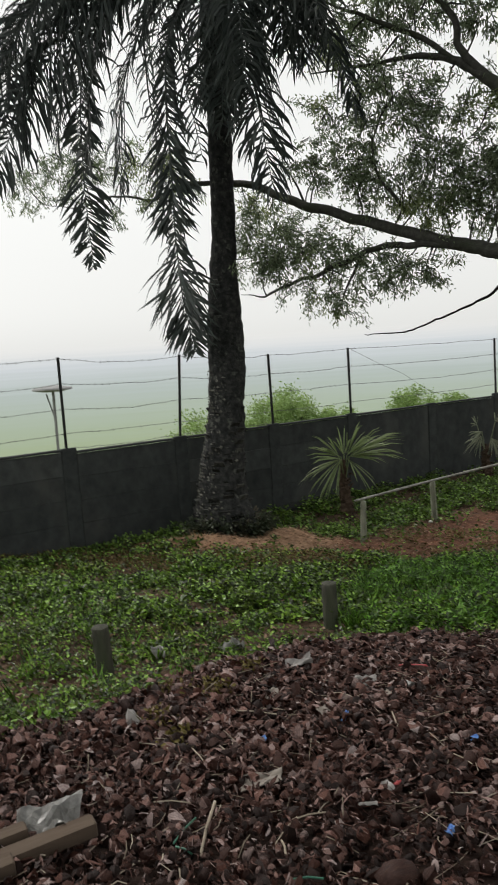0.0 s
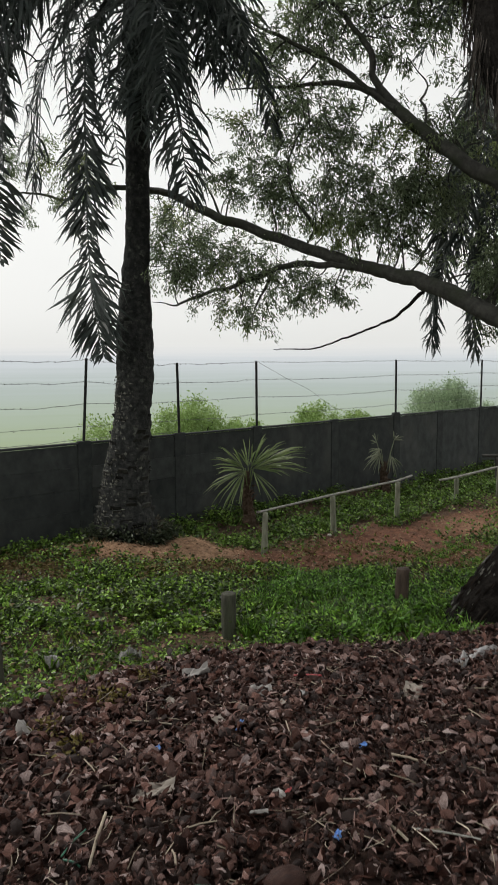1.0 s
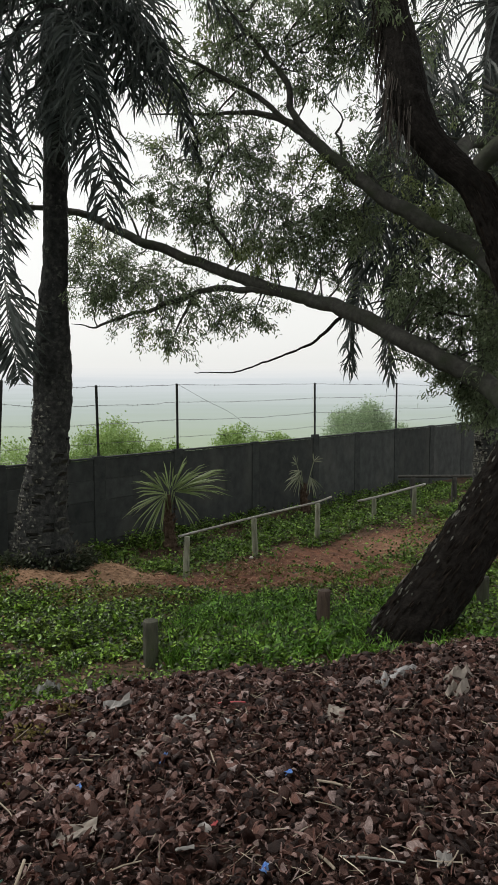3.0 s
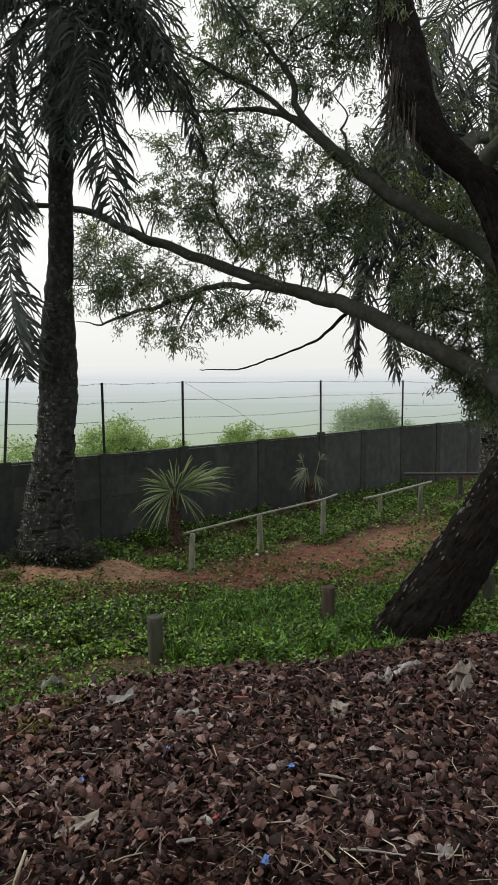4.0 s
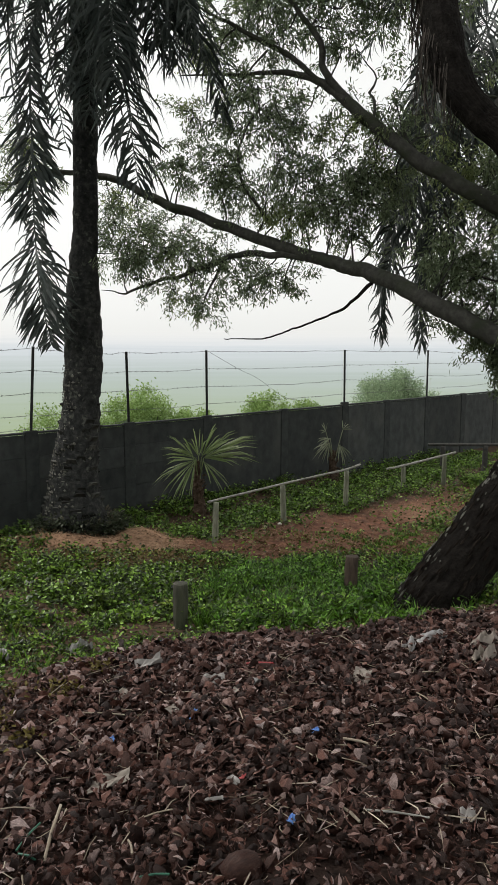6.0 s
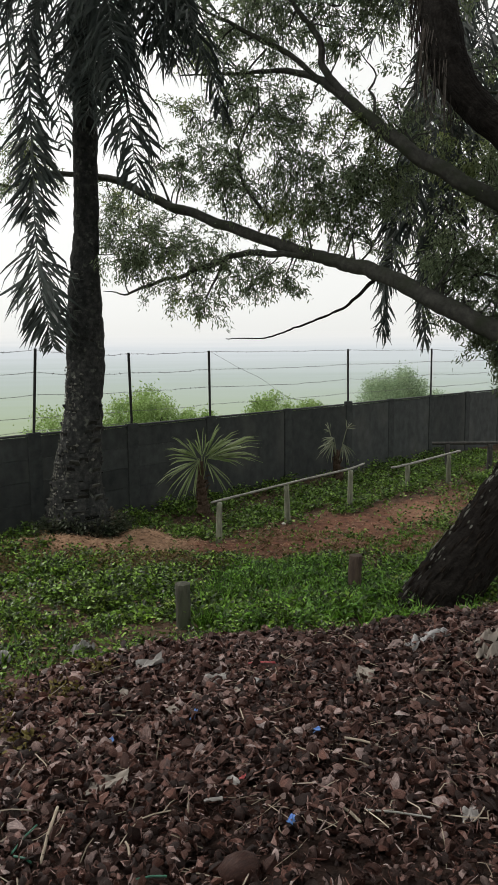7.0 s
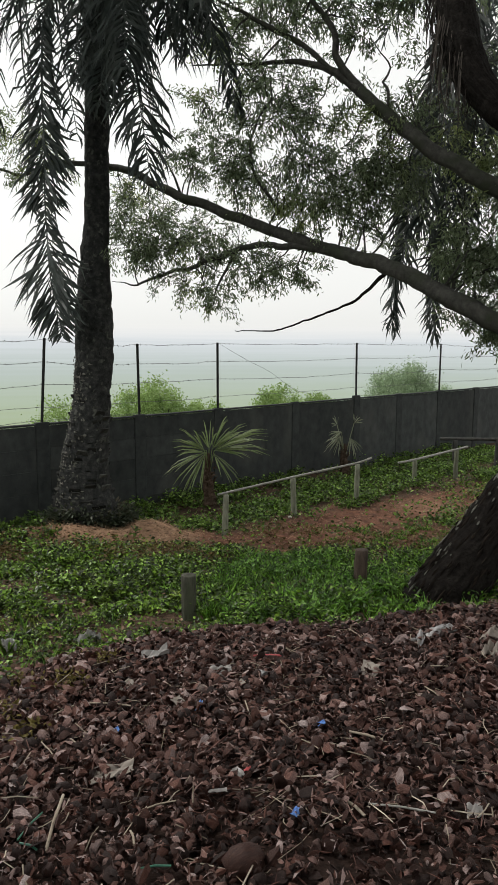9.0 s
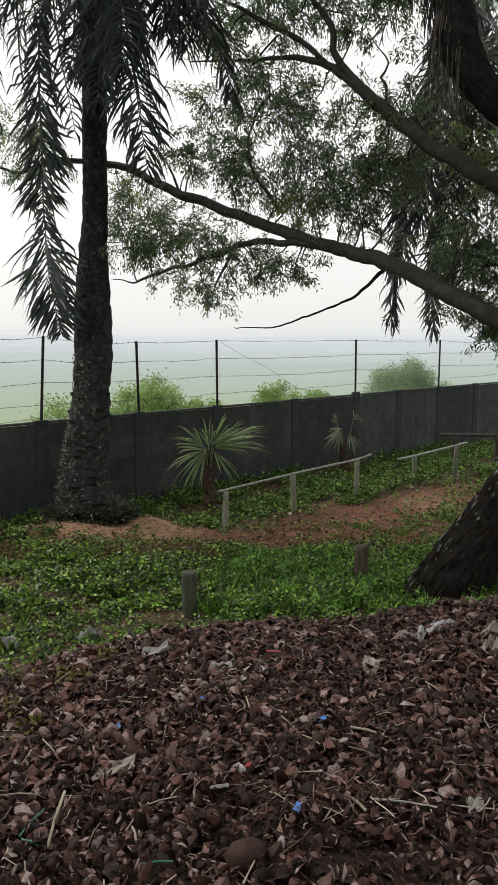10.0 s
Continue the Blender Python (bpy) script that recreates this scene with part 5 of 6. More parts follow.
rail_fence("low fence of a thin pole on short wooden posts", [(-0.51, 11.85, 0.95), (0.70, 13.28, 0.97), (1.98, 14.28, 1.07)],
           [(-0.62, 11.80, 0.965), (0.1, 12.6, 0.985), (0.70, 13.28, 1.0), (1.4, 13.9, 1.04), (1.98, 14.28, 1.10), (2.3, 14.6, 1.15)], M_RAILPOST, M_RAIL, 0.052, 0.02)
rail_fence("low fence of a pale pole on two short posts", [(3.54, 16.3, 0.83), (4.71, 17.3, 0.92)],
           [(3.1, 15.95, 0.83), (3.54, 16.3, 0.85), (4.71, 17.3, 0.94), (5.05, 17.6, 0.965)], M_RAILPOST, M_RAIL, 0.056, 0.026)
rail_fence("dark old pole fence close to the wall", [(5.1, 18.9, 0.95), (6.15, 18.8, 0.97), (7.6, 18.9, 0.97)],
           [(4.7, 18.95, 0.97), (6.15, 18.8, 0.99), (7.6, 18.9, 0.99), (8.4, 18.9, 1.0)], M_DARKRAIL, M_DARKRAIL, 0.07, 0.04)


# ---- bushes and a mast beyond the wall ----
def bush(label, x, y, low, top, width, mat, leaves, leaf):
    base = (x, y, float(land(x, y)))
    b = thing("bush", label, "bush", "bushes beyond the wall", at=base)
    stems, lv = Shape(), Shape()
    for k in range(9):
        a = k * 2.4
        tip = np.array([math.cos(a) * width * rng.uniform(0.1, 0.42), math.sin(a) * width * rng.uniform(0.1, 0.42), top - base[2] - rng.uniform(0.6, 1.0)])
        line = smooth_line([(0, 0, -0.1, 0.05), (*(tip * [0.3, 0.3, 0.55]), 0.035), (*tip, 0.01)], 0.4)
        tube(stems, line, None, 6, 0.1)
    n = leaves
    clumps = 140
    cc = unit(rng.normal(size=(clumps, 3))) * rng.uniform(0.35, 1.0, (clumps, 1)) ** 0.6
    cc[:, 2] = np.abs(cc[:, 2])
    h = top - low
    cc = cc * np.array([width / 2, width / 2, h]) + np.array([0, 0, low - base[2]])
    pick = rng.integers(0, clumps, n)
    pos = cc[pick] + rng.normal(0, 0.085 * h, (n, 3))
    add_leaves(lv, pos, rng.normal(size=(n, 3)) + np.array([0, 0, 0.2]), leaf * 0.75, leaf * 0.45)
    part("stem", stems, M_LIMB, b, kind="stuff")
    part("crown", lv, mat, b, kind="stuff")


bush("bright green leafy bush beyond the wall", -3.0, 20.0, 0.9, 2.35, 2.3, M_BUSH, 15000, 0.1)
bush("bright green leafy bush beyond the wall", -1.7, 20.5, 0.7, 1.8, 2.2, M_BUSH, 8000, 0.11)
bush("pale thin bush beyond the wall", -5.6, 20.0, 0.8, 1.95, 1.6, M_BUSH, 2200, 0.1)
bush("light green bush top showing over the wall", 0.6, 24.0, 0.8, 2.0, 2.0, M_BUSH, 7000, 0.11)
bush("light green bush top showing over the wall", 1.9, 24.4, 0.8, 1.75, 1.4, M_BUSH, 3600, 0.11)
bush("rounded hazy green tree beyond the wall", 6.1, 32.0, 0.5, 2.5, 3.1, M_HAZEBUSH, 20000, 0.12)
bush("hazy low bush beyond the wall", 8.4, 34.0, 0.4, 1.4, 2.0, M_HAZEBUSH, 2800, 0.12)

mast = thing("mast", "slim mast with a flat round top beyond the wall", "mast", at=(-9.88, 20.0, float(land(-9.88, 20.0))))
mz = mast.location[2]
part("pole", tube(Shape(), np.array([(0, 0, 0), (0.02, 0, 2.75 - mz)]), 0.045, 8), M_MAST, mast)
part("brace", tube(Shape(), np.array([(0.0, 0, 1.9 - mz), (-0.18, 0, 2.5 - mz), (-0.2, 0, 2.6 - mz)]), 0.025, 6), M_MAST, mast)
disc = Shape()
da = np.arange(20) * math.pi / 10
disc.add([(0.6 * k * math.cos(a), 0.6 * k * math.sin(a), 2.72 - mz + z) for k, z in ((0.5, -0.06), (1, 0.0), (0.96, 0.05), (0.3, 0.12)) for a in da],
         [(i * 20 + k, i * 20 + (k + 1) % 20, (i + 1) * 20 + (k + 1) % 20, (i + 1) * 20 + k) for i in range(3) for k in range(20)] + [tuple(range(20))[::-1], tuple(range(60, 80))])
part("top", disc, M_MAST, mast)


# ---- ground cover ----
def scatter(n, x0, x1, y0, y1):
    return rng.uniform(x0, x1, n), rng.uniform(y0, y1, n)


def greenness(x, y):
    """Where low plants grow: off the pile, off the bare path, thinner in patches."""
    q = (x - WALL_O[0]) * WALL_N[0] + (y - WALL_O[1]) * WALL_N[1]
    patch = smoothstep(-0.38, 0.28, wobble(x + 3, y - 2, 1.3) + 0.45 * wobble(x, y, 4.1))
    rail = np.exp(-((y - np.interp(x, [-0.6, 0.7, 2.0, 3.5, 5], [11.45, 12.75, 13.75, 15.75, 16.9])) / 0.33) ** 2) * (x > -1.4) * (x < 5.2)
    for bx, by in ((-0.6, 6.35), (-2.25, 4.8), (1.24, 7.75)):
        patch = patch * (1 - 0.8 * np.exp(-(((x - bx) / 0.25) ** 2 + ((y - by) / 0.3) ** 2)))
    patch = patch * (1 - 0.75 * rail) * (1 - 0.55 * np.exp(-((y - 10.5) / 0.6) ** 2) * (x < 0.5)) * (1 - 0.9 * worn(x, y))
    patch = np.maximum(patch, 0.85 * smoothstep(-1.1, -1.5, x) * smoothstep(4.9, 4.3, y))
    patch = np.maximum(patch, np.exp(-((x + 1.05) / 0.55) ** 2 - ((y - 5.45) / 0.5) ** 2))
    patch = patch * (1 - np.exp(-((x - 2.15) / 0.6) ** 4 - ((y - 6.85) / 0.5) ** 4))
    return (1 - smoothstep(0.0, 0.4, pile_edge(x) - y)) * (1 - path_soil(x, y)) * (q < -0.12) * (0.06 + 0.94 * patch)


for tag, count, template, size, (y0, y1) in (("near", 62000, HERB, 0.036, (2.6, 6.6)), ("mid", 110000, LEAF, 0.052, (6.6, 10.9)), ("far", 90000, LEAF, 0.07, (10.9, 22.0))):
    herb = Shape()
    hx, hy = scatter(count, -8, 9, y0, y1)
    keep = (rng.uniform(0, 1, len(hx)) < greenness(hx, hy)  * (0.25 + 0.75 * smoothstep(-0.45, 0.35, wobble(hx * 1.1 + 5, hy * 0.8, 6.5) * 0.7 + 0.7 * wobble(hx + 2, hy * 1.3, 2.6)))) & (np.abs(hx) < 0.55 * hy + 1.5)
    hx, hy = hx[keep], hy[keep]
    tuft = smoothstep(-0.5, 0.7, 0.7 * wobble(hx * 1.1 + 5, hy * 0.8, 6.5) + 0.6 * wobble(hx + 2, hy * 1.3, 2.6) + 0.4 * wobble(hx, hy, 11))
    tall = (0.07 + 0.10 * smoothstep(-0.3, 0.8, wobble(hx, hy, 0.9))) * (0.2 + 1.5 * tuft) + 0.10 * smoothstep(12.5, 15, hy)
    reps = 5
    px, py, pt = np.repeat(hx, reps), np.repeat(hy, reps), np.repeat(tall, reps)
    az = rng.uniform(0, 6.283, len(px))
    out = rng.uniform(0.0, 0.06, len(px))
    places = np.stack([px + np.cos(az) * out, py + np.sin(az) * out, land(px, py) + pt * rng.uniform(0.05, 1.0, len(px))], -1)
    ways = np.stack([np.cos(az), np.sin(az), rng.normal(0.3, 0.45, len(px))], -1)
    add_leaves(herb, places, ways, size, size * 0.66, template)
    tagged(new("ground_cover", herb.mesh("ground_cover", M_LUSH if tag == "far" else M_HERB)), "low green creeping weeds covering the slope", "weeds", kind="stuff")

grass = Shape()
hx, hy = scatter(9000, -8, 9, 3.5, 22)
lx, ly = scatter(5200, -0.4, 2.8, 6.3, 9.7)
wx, wy = scatter(5200, 0.6, 3.7, 9.5, 12.6)
hx, hy = np.concatenate([hx, lx, wx]), np.concatenate([hy, ly, wy])
q = (hx - WALL_O[0]) * WALL_N[0] + (hy - WALL_O[1]) * WALL_N[1]
soil = path_soil(hx, hy)
lush = np.where((hx > -0.4) & (hy < 9.6), 1.0, 0.35)
keep = (rng.uniform(0, 1, len(hx)) < greenness(hx, hy) * lush + 0.02 * soil + 0.6 * worn(hx, hy) * smoothstep(0.9, 1.9, hx) * smoothstep(-0.3, 0.6, wobble(hx, hy, 2.7)) ) & (q < -0.1)
hx, hy = hx[keep], hy[keep]
px, py = np.repeat(hx, 7), np.repeat(hy, 7)
az = rng.uniform(0, 6.283, len(px))
places = np.stack([px + rng.normal(0, 0.03, len(px)), py + rng.normal(0, 0.03, len(px)), land(px, py) - 0.01], -1)
ways = np.stack([np.cos(az) * 0.6, np.sin(az) * 0.6, rng.uniform(0.6, 1.3, len(px))], -1)
add_leaves(grass, places, ways, np.where(py > 10.2, 0.055, 0.17), 0.017, BLADE)
gx2, gy2 = scatter(8200, -0.2, 2.9, 6.2, 9.9)
keep = rng.uniform(0, 1, len(gx2)) < greenness(gx2, gy2)
gx2, gy2 = np.repeat(gx2[keep], 6), np.repeat(gy2[keep], 6)
az = rng.uniform(0, 6.283, len(gx2))
add_leaves(grass, np.stack([gx2 + np.cos(az) * 0.03, gy2 + np.sin(az) * 0.03, land(gx2, gy2) + rng.uniform(0.0, 0.17, len(gx2))], -1), np.stack([np.cos(az), np.sin(az), rng.normal(0.5, 0.4, len(az))], -1), 0.062, 0.022, LEAF)
tagged(new("grass", grass.mesh("grass", M_GRASS)), "tufts of green grass between weeds and path", "grass", kind="stuff")

straws = Shape()
hx, hy = scatter(26000, -6, 8, 8.8, 18)
mx, my = scatter(4000, -4.0, -0.9, 10.9, 12.4)
hx, hy = np.concatenate([hx, mx]), np.concatenate([hy, my])
q = (hx - WALL_O[0]) * WALL_N[0] + (hy - WALL_O[1]) * WALL_N[1]
keep = (q < -0.2) & (rng.uniform(0, 1, len(hx)) < 0.06 + 0.35 * worn(hx, hy) + 0.5 * path_soil(hx, hy) * (1 - 0.5 * smoothstep(0, 1, hx)) + 0.3 * np.exp(-((hy - 10.4) / 0.6) ** 2) * (hx < 0.8))
hx, hy = hx[keep], hy[keep]
az = rng.uniform(0, 6.283, len(hx))
add_leaves(straws, np.stack([hx, hy, land(hx, hy) + 0.004], -1), np.stack([np.cos(az), np.sin(az), rng.uniform(0.0, 0.6, len(hx))], -1), 0.085, 0.007, BLADE)
tagged(new("dry_grass", straws.mesh("dry_grass", M_DRYGRASS)), "short dry straw-coloured grass on bare earth", "grass", kind="stuff")

litterleaf = Shape()
hx, hy = scatter(16000, -7, 8, 3, 19)
q = (hx - WALL_O[0]) * WALL_N[0] + (hy - WALL_O[1]) * WALL_N[1]
keep = (q < -0.15) & (rng.uniform(0, 1, len(hx)) < 0.35 + 0.5 * worn(hx, hy) + 0.35 * path_soil(hx, hy) + 0.4 * (wobble(hx, hy, 1.3) < -0.2)) & (hy > pile_edge(hx))
hx, hy = hx[keep], hy[keep]
az = rng.uniform(0, 6.283, len(hx))
add_leaves(litterleaf, np.stack([hx, hy, land(hx, hy) + rng.uniform(0.008, 0.09, len(hx))], -1), np.stack([np.cos(az), np.sin(az), rng.normal(0, 0.25, len(hx))], -1), 0.06, 0.028, HERB)
tagged(new("fallen_leaves", litterleaf.mesh("fallen_leaves", M_DRYLEAF)), "dry brown leaves scattered on soil", "leaves", kind="stuff")

withered = Shape()
hx, hy = scatter(9000, -7, 3.2, 8.8, 12.4)
keep = (rng.uniform(0, 1, len(hx)) < 0.75 * np.exp(-((hy - 10.0) / 0.55) ** 2) * (hx < 0.6) * (1 - path_soil(hx, hy)) + 0.3 * worn(hx, hy)) & (wobble(hx, hy, 2.1) > -0.5)
px, py = np.repeat(hx[keep], 5), np.repeat(hy[keep], 5)
az = rng.uniform(0, 6.283, len(px))
add_leaves(withered, np.stack([px + rng.normal(0, 0.04, len(px)), py + rng.normal(0, 0.04, len(px)), land(px, py) + rng.uniform(0.01, 1, len(px)) * np.where(hx[keep].repeat(5) < 0.5, 0.13, 0.04)], -1), np.stack([np.cos(az), np.sin(az), rng.normal(0.2, 0.5, len(px))], -1), 0.06, 0.026, LEAF)
tagged(new("withered_weeds", withered.mesh("withered_weeds", M_DRYWEED)), "brownish withered weeds along the path's edge", "weeds", kind="stuff")

weeds = Shape()
az = rng.uniform(0, 6.283, 2600)
rad = 0.5 + np.abs(rng.normal(0, 0.10, 2600))
wx, wy = -2.80 + np.cos(az) * rad * 1.1, 12.0 + np.sin(az) * rad
add_leaves(weeds, np.stack([wx, wy, land(wx, wy) + rng.uniform(0.02, 0.4, 2600) * rng.uniform(0.4, 1, 2600) * np.clip(1.15 - 1.6 * (rad - 0.5), 0.1, 1)], -1), np.stack([np.cos(az), np.sin(az), rng.normal(0.3, 0.5, 2600)], -1), 0.08, 0.045, HERB)
tagged(new("weeds_at_palm", weeds.mesh("weeds_at_palm", M_WEED)), "dark weeds round the foot of a palm trunk", "weeds", kind="stuff")


# ---- heap of coconut husks ----
def cup_template(lon, lat, deep, thick, cut):
    """An open bowl of husk with a wall thickness; cut: how much of the round is there."""
    v, f = [], []
    for shell in (1.0, 1.0 - thick):
        for j in range(lat + 1):
            a = (j / lat) * math.pi / 2 * 0.98
            for k in range(lon + 1):
                b = (k / lon) * 2 * math.pi * cut
                v.append((0.5 * shell * math.cos(a) * math.cos(b), 0.5 * shell * math.cos(a) * math.sin(b), deep * shell * math.sin(a)))
    row, size = lon + 1, (lon + 1) * (lat + 1)
    for j in range(lat):
        for k in range(lon):
            o = j * row + k
            f.append((o, o + 1, o + row + 1, o + row))
            f.append((size + o + 1, size + o, size + o + row, size + o + row + 1))
    for k in range(lon):
        f.append((k + 1, k, size + k, size + k + 1))
    if cut < 0.99:
        for k in (0, lon):
            for j in range(lat):
                o = j * row + k
                f.append((o, o + row, size + o + row, size + o) if k == 0 else (o + row, o, size + o, size + o + row))
    return np.array(v), f


def patch_template(bend_x, bend_y, thick, cells_x=3, cells_y=2):
    """A rounded, bent shard of husk wall with a thickness."""
    kx, ky = cells_x + 1, cells_y + 1
    top = []
    for j in range(ky):
        for i in range(kx):
            u, v = 2 * i / cells_x - 1, 2 * j / cells_y - 1
            x, y = 0.5 * u * math.sqrt(1 - 0.42 * v * v), 0.5 * v * math.sqrt(1 - 0.42 * u * u)
            top.append((x, y, 0.5 - 4 * (bend_x * x * x + bend_y * y * y) * 0.5))
    n = kx * ky
    low = [(x * 0.94, y * 0.94, z - thick) for x, y, z in top]
    f = [(j * kx + i, j * kx + i + 1, (j + 1) * kx + i + 1, (j + 1) * kx + i) for j in range(cells_y) for i in range(cells_x)]
    f += [tuple(n + q for q in face)[::-1] for face in f]
    rim = list(range(kx)) + [j * kx + cells_x for j in range(1, ky)] + [cells_y * kx + i for i in range(cells_x - 1, -1, -1)] + [j * kx for j in range(cells_y - 1, 0, -1)]
    f += [(b, a, n + a, n + b) for a, b in zip(rim, rim[1:] + rim[:1])]
    return np.array(top + low), f


def strip_template():
    """A curled boat-shaped strip of husk."""
    v, f = [], []
    n = 5
    for i in range(n):
        t = i / (n - 1)
        w = 0.5 * math.sin(math.pi * (0.06 + 0.88 * t)) ** 0.7
        z = 0.35 * math.sin(math.pi * t)
        for y, dz in ((-w, -0.22 * w), (0, 0.18), (w, -0.22 * w), (0, 0.05)):
            v.append((t - 0.5, y, z + dz))
    for i in range(n - 1):
        for k in range(4):
            f.append((i * 4 + k, i * 4 + (k + 1) % 4, (i + 1) * 4 + (k + 1) % 4, (i + 1) * 4 + k))
    f += [(3, 2, 1, 0), (16, 17, 18, 19)]
    return np.array(v), f


def curl_template():
    """A thin bent sliver of husk rind."""
    v, f = [], []
    n = 6
    for i in range(n):
        a = -0.5 + i / (n - 1)
        w = 0.5 * (1 - (2 * a) ** 2 * 0.8)
        for y, z in ((-w, 0), (w, 0), (0, 0.5)):
            v.append((math.sin(a * 2.4) * 0.55, y, math.cos(a * 2.4) * 0.6 + z * 0.25))
    for i in range(n - 1):
        for k in range(3):
            f.append((i * 3 + k, i * 3 + (k + 1) % 3, (i + 1) * 3 + (k + 1) % 3, (i + 1) * 3 + k))
    return np.array(v), f


def lump_template(seed):
    r = np.random.default_rng(seed)
    v, f = [(0, 0, -0.5)], []
    lon, lat = 8, 4
    for j in range(1, lat):
        a = -math.pi / 2 + math.pi * j / lat
        for k in range(lon):
            b = 2 * math.pi * k / lon
            s = 0.5 * r.uniform(0.86, 1.1)
            v.append((s * math.cos(a) * math.cos(b), s * math.cos(a) * math.sin(b), 0.5 * math.sin(a)))
    v.append((0, 0, 0.5))
    top = len(v) - 1
    for k in range(lon):
        f.append((0, 1 + (k + 1) % lon, 1 + k))
        f.append((top, top - lon + k, top - lon + (k + 1) % lon))
        for j in range(lat - 2):
            o = 1 + j * lon
            f.append((o + k, o + (k + 1) % lon, o + lon + (k + 1) % lon, o + lon + k))
    return np.array(v), f


heap = thing("husk_heap", "deep heap of broken brown coconut husks", "husk heap", at=(0, 3, 1.5))
HEAP_INV = Matrix.Translation((0, -3, -1.5))
husks = Shape()


def ragged(template, seed, amount=0.12):
    """The same piece with broken, uneven edges."""
    r = np.random.default_rng(seed)
    return template[0] * (1 + r.normal(0, amount, template[0].shape)), template[1]


def splinter_template():
    """A thin bent three-sided splinter."""
    v = [(x, y * w, z * w + 0.35 * x * x) for x, w in ((-0.5, 0.4), (0.0, 1.0), (0.5, 0.15)) for y, z in ((-0.5, 0), (0.5, 0), (0, 0.5))]
    return np.array(v), [(i * 3 + k, i * 3 + (k + 1) % 3, (i + 1) * 3 + (k + 1) % 3, (i + 1) * 3 + k) for i in range(2) for k in range(3)] + [(2, 1, 0), (6, 7, 8)]


def heap_places(n, x0, x1, y0, y1, near):
    """Random places on the heap, those near the path's side dense, the rest of the heap thinly covered."""
    x, y = scatter(n, x0, x1, y0, y1)
    open_side = (x > -0.68 * y - 0.35) & (x < 0.54 * y + 0.45)
    stray = np.where(rng.uniform(0, 1, n) < 0.22, rng.exponential(0.3, n), 0)
    ok = (open_side | (rng.uniform(0, 1, n) < 0.2) if near else ~(open_side & (y > 1.4))) & (y < pile_edge(x) + rng.normal(-0.02, 0.10, n) + stray)
    return x[ok], y[ok]


# template, number on the near side, number elsewhere, size, largest, lowest and highest bedding
KINDS = [(ragged(cup_template(6, 2, 0.62, 0.16, 0.85), 1, 0.06), 1400, 300, 0.05, 0.078, 0.0, 0.06), (ragged(patch_template(1.3, 1.1, 0.13, 3, 3), 2, 0.05), 4200, 400, 0.047, 0.076, 0.0, 0.07),
         (ragged(patch_template(0.8, 1.3, 0.12), 3, 0.1), 5600, 500, 0.046, 0.078, 0.0, 0.075), (ragged(lump_template(4), 5, 0.1), 1900, 300, 0.045, 0.075, 0.0, 0.06),
         (ragged(patch_template(1.4, 0.7, 0.14), 6, 0.11), 5600, 500, 0.036, 0.06, 0.0, 0.085), (ragged(patch_template(0.6, 1.4, 0.17), 7, 0.13), 5600, 500, 0.034, 0.058, 0.0, 0.085),
         (ragged(strip_template(), 8, 0.14), 3000, 400, 0.028, 0.05, 0.0, 0.085), (ragged(curl_template(), 9, 0.14), 9000, 600, 0.03, 0.055, 0.0, 0.09), (ragged(curl_template(), 10, 0.2), 7000, 0, 0.018, 0.036, 0.02, 0.092)]
loose_pieces = 0
for template, near_count, else_count, middle, most, bed_low, bed_high in KINDS:
    piece = Shape().add(*template)
    piece.grain.append(template[0])
    piece_mesh = piece.mesh("husk", M_HUSKPIECE, True, 52)
    for total, area, near in ((near_count, (-3.6, 4.0, 1.0, 6.5), True), (else_count, (-6, 6.5, -4, 6.5), False)):
        x, y = heap_places(total, *area, near)
        n = len(x)
        size = np.minimum(np.exp(rng.normal(math.log(middle), 0.36, n)), most) * (0.76 + 0.24 * smoothstep(1.9, 3.3, y) + 0.2 * smoothstep(3.6, 5.6, y)) * (1.0 if near else 1.4)
        z = land(x, y) + rng.uniform(bed_low, bed_high, n) + 0.03 * wobble(x, y, 5)
        turns = random_turns(n, 0.95)
        sizes = np.stack([size * rng.uniform(0.95, 1.6, n), size * rng.uniform(0.6, 1.0, n), size * rng.uniform(0.6, 1.2, n)], -1)
        places = np.stack([x, y, z], -1)
        single = (np.abs(x - 0.1) < 1.0) & (y > 1.8) & (y < 2.4) & (rng.uniform(0, 1, n) < 0.6)
        for k in np.flatnonzero(single):
            if loose_pieces >= 300:
                single[k] = False
                continue
            piece = new("husk", piece_mesh)
            piece.parent = heap
            piece.matrix_parent_inverse = HEAP_INV
            piece.matrix_basis = Matrix.Translation(places[k]) @ Matrix(turns[k].tolist()).to_4x4() @ Matrix.Diagonal((*sizes[k], 1))
            loose_pieces += 1
        many(husks, template, places[~single], turns[~single], sizes[~single], True)
under(part("husk_mass", husks, M_HUSK, heap, smooth=True, kind="stuff", crease=52), HEAP_INV)

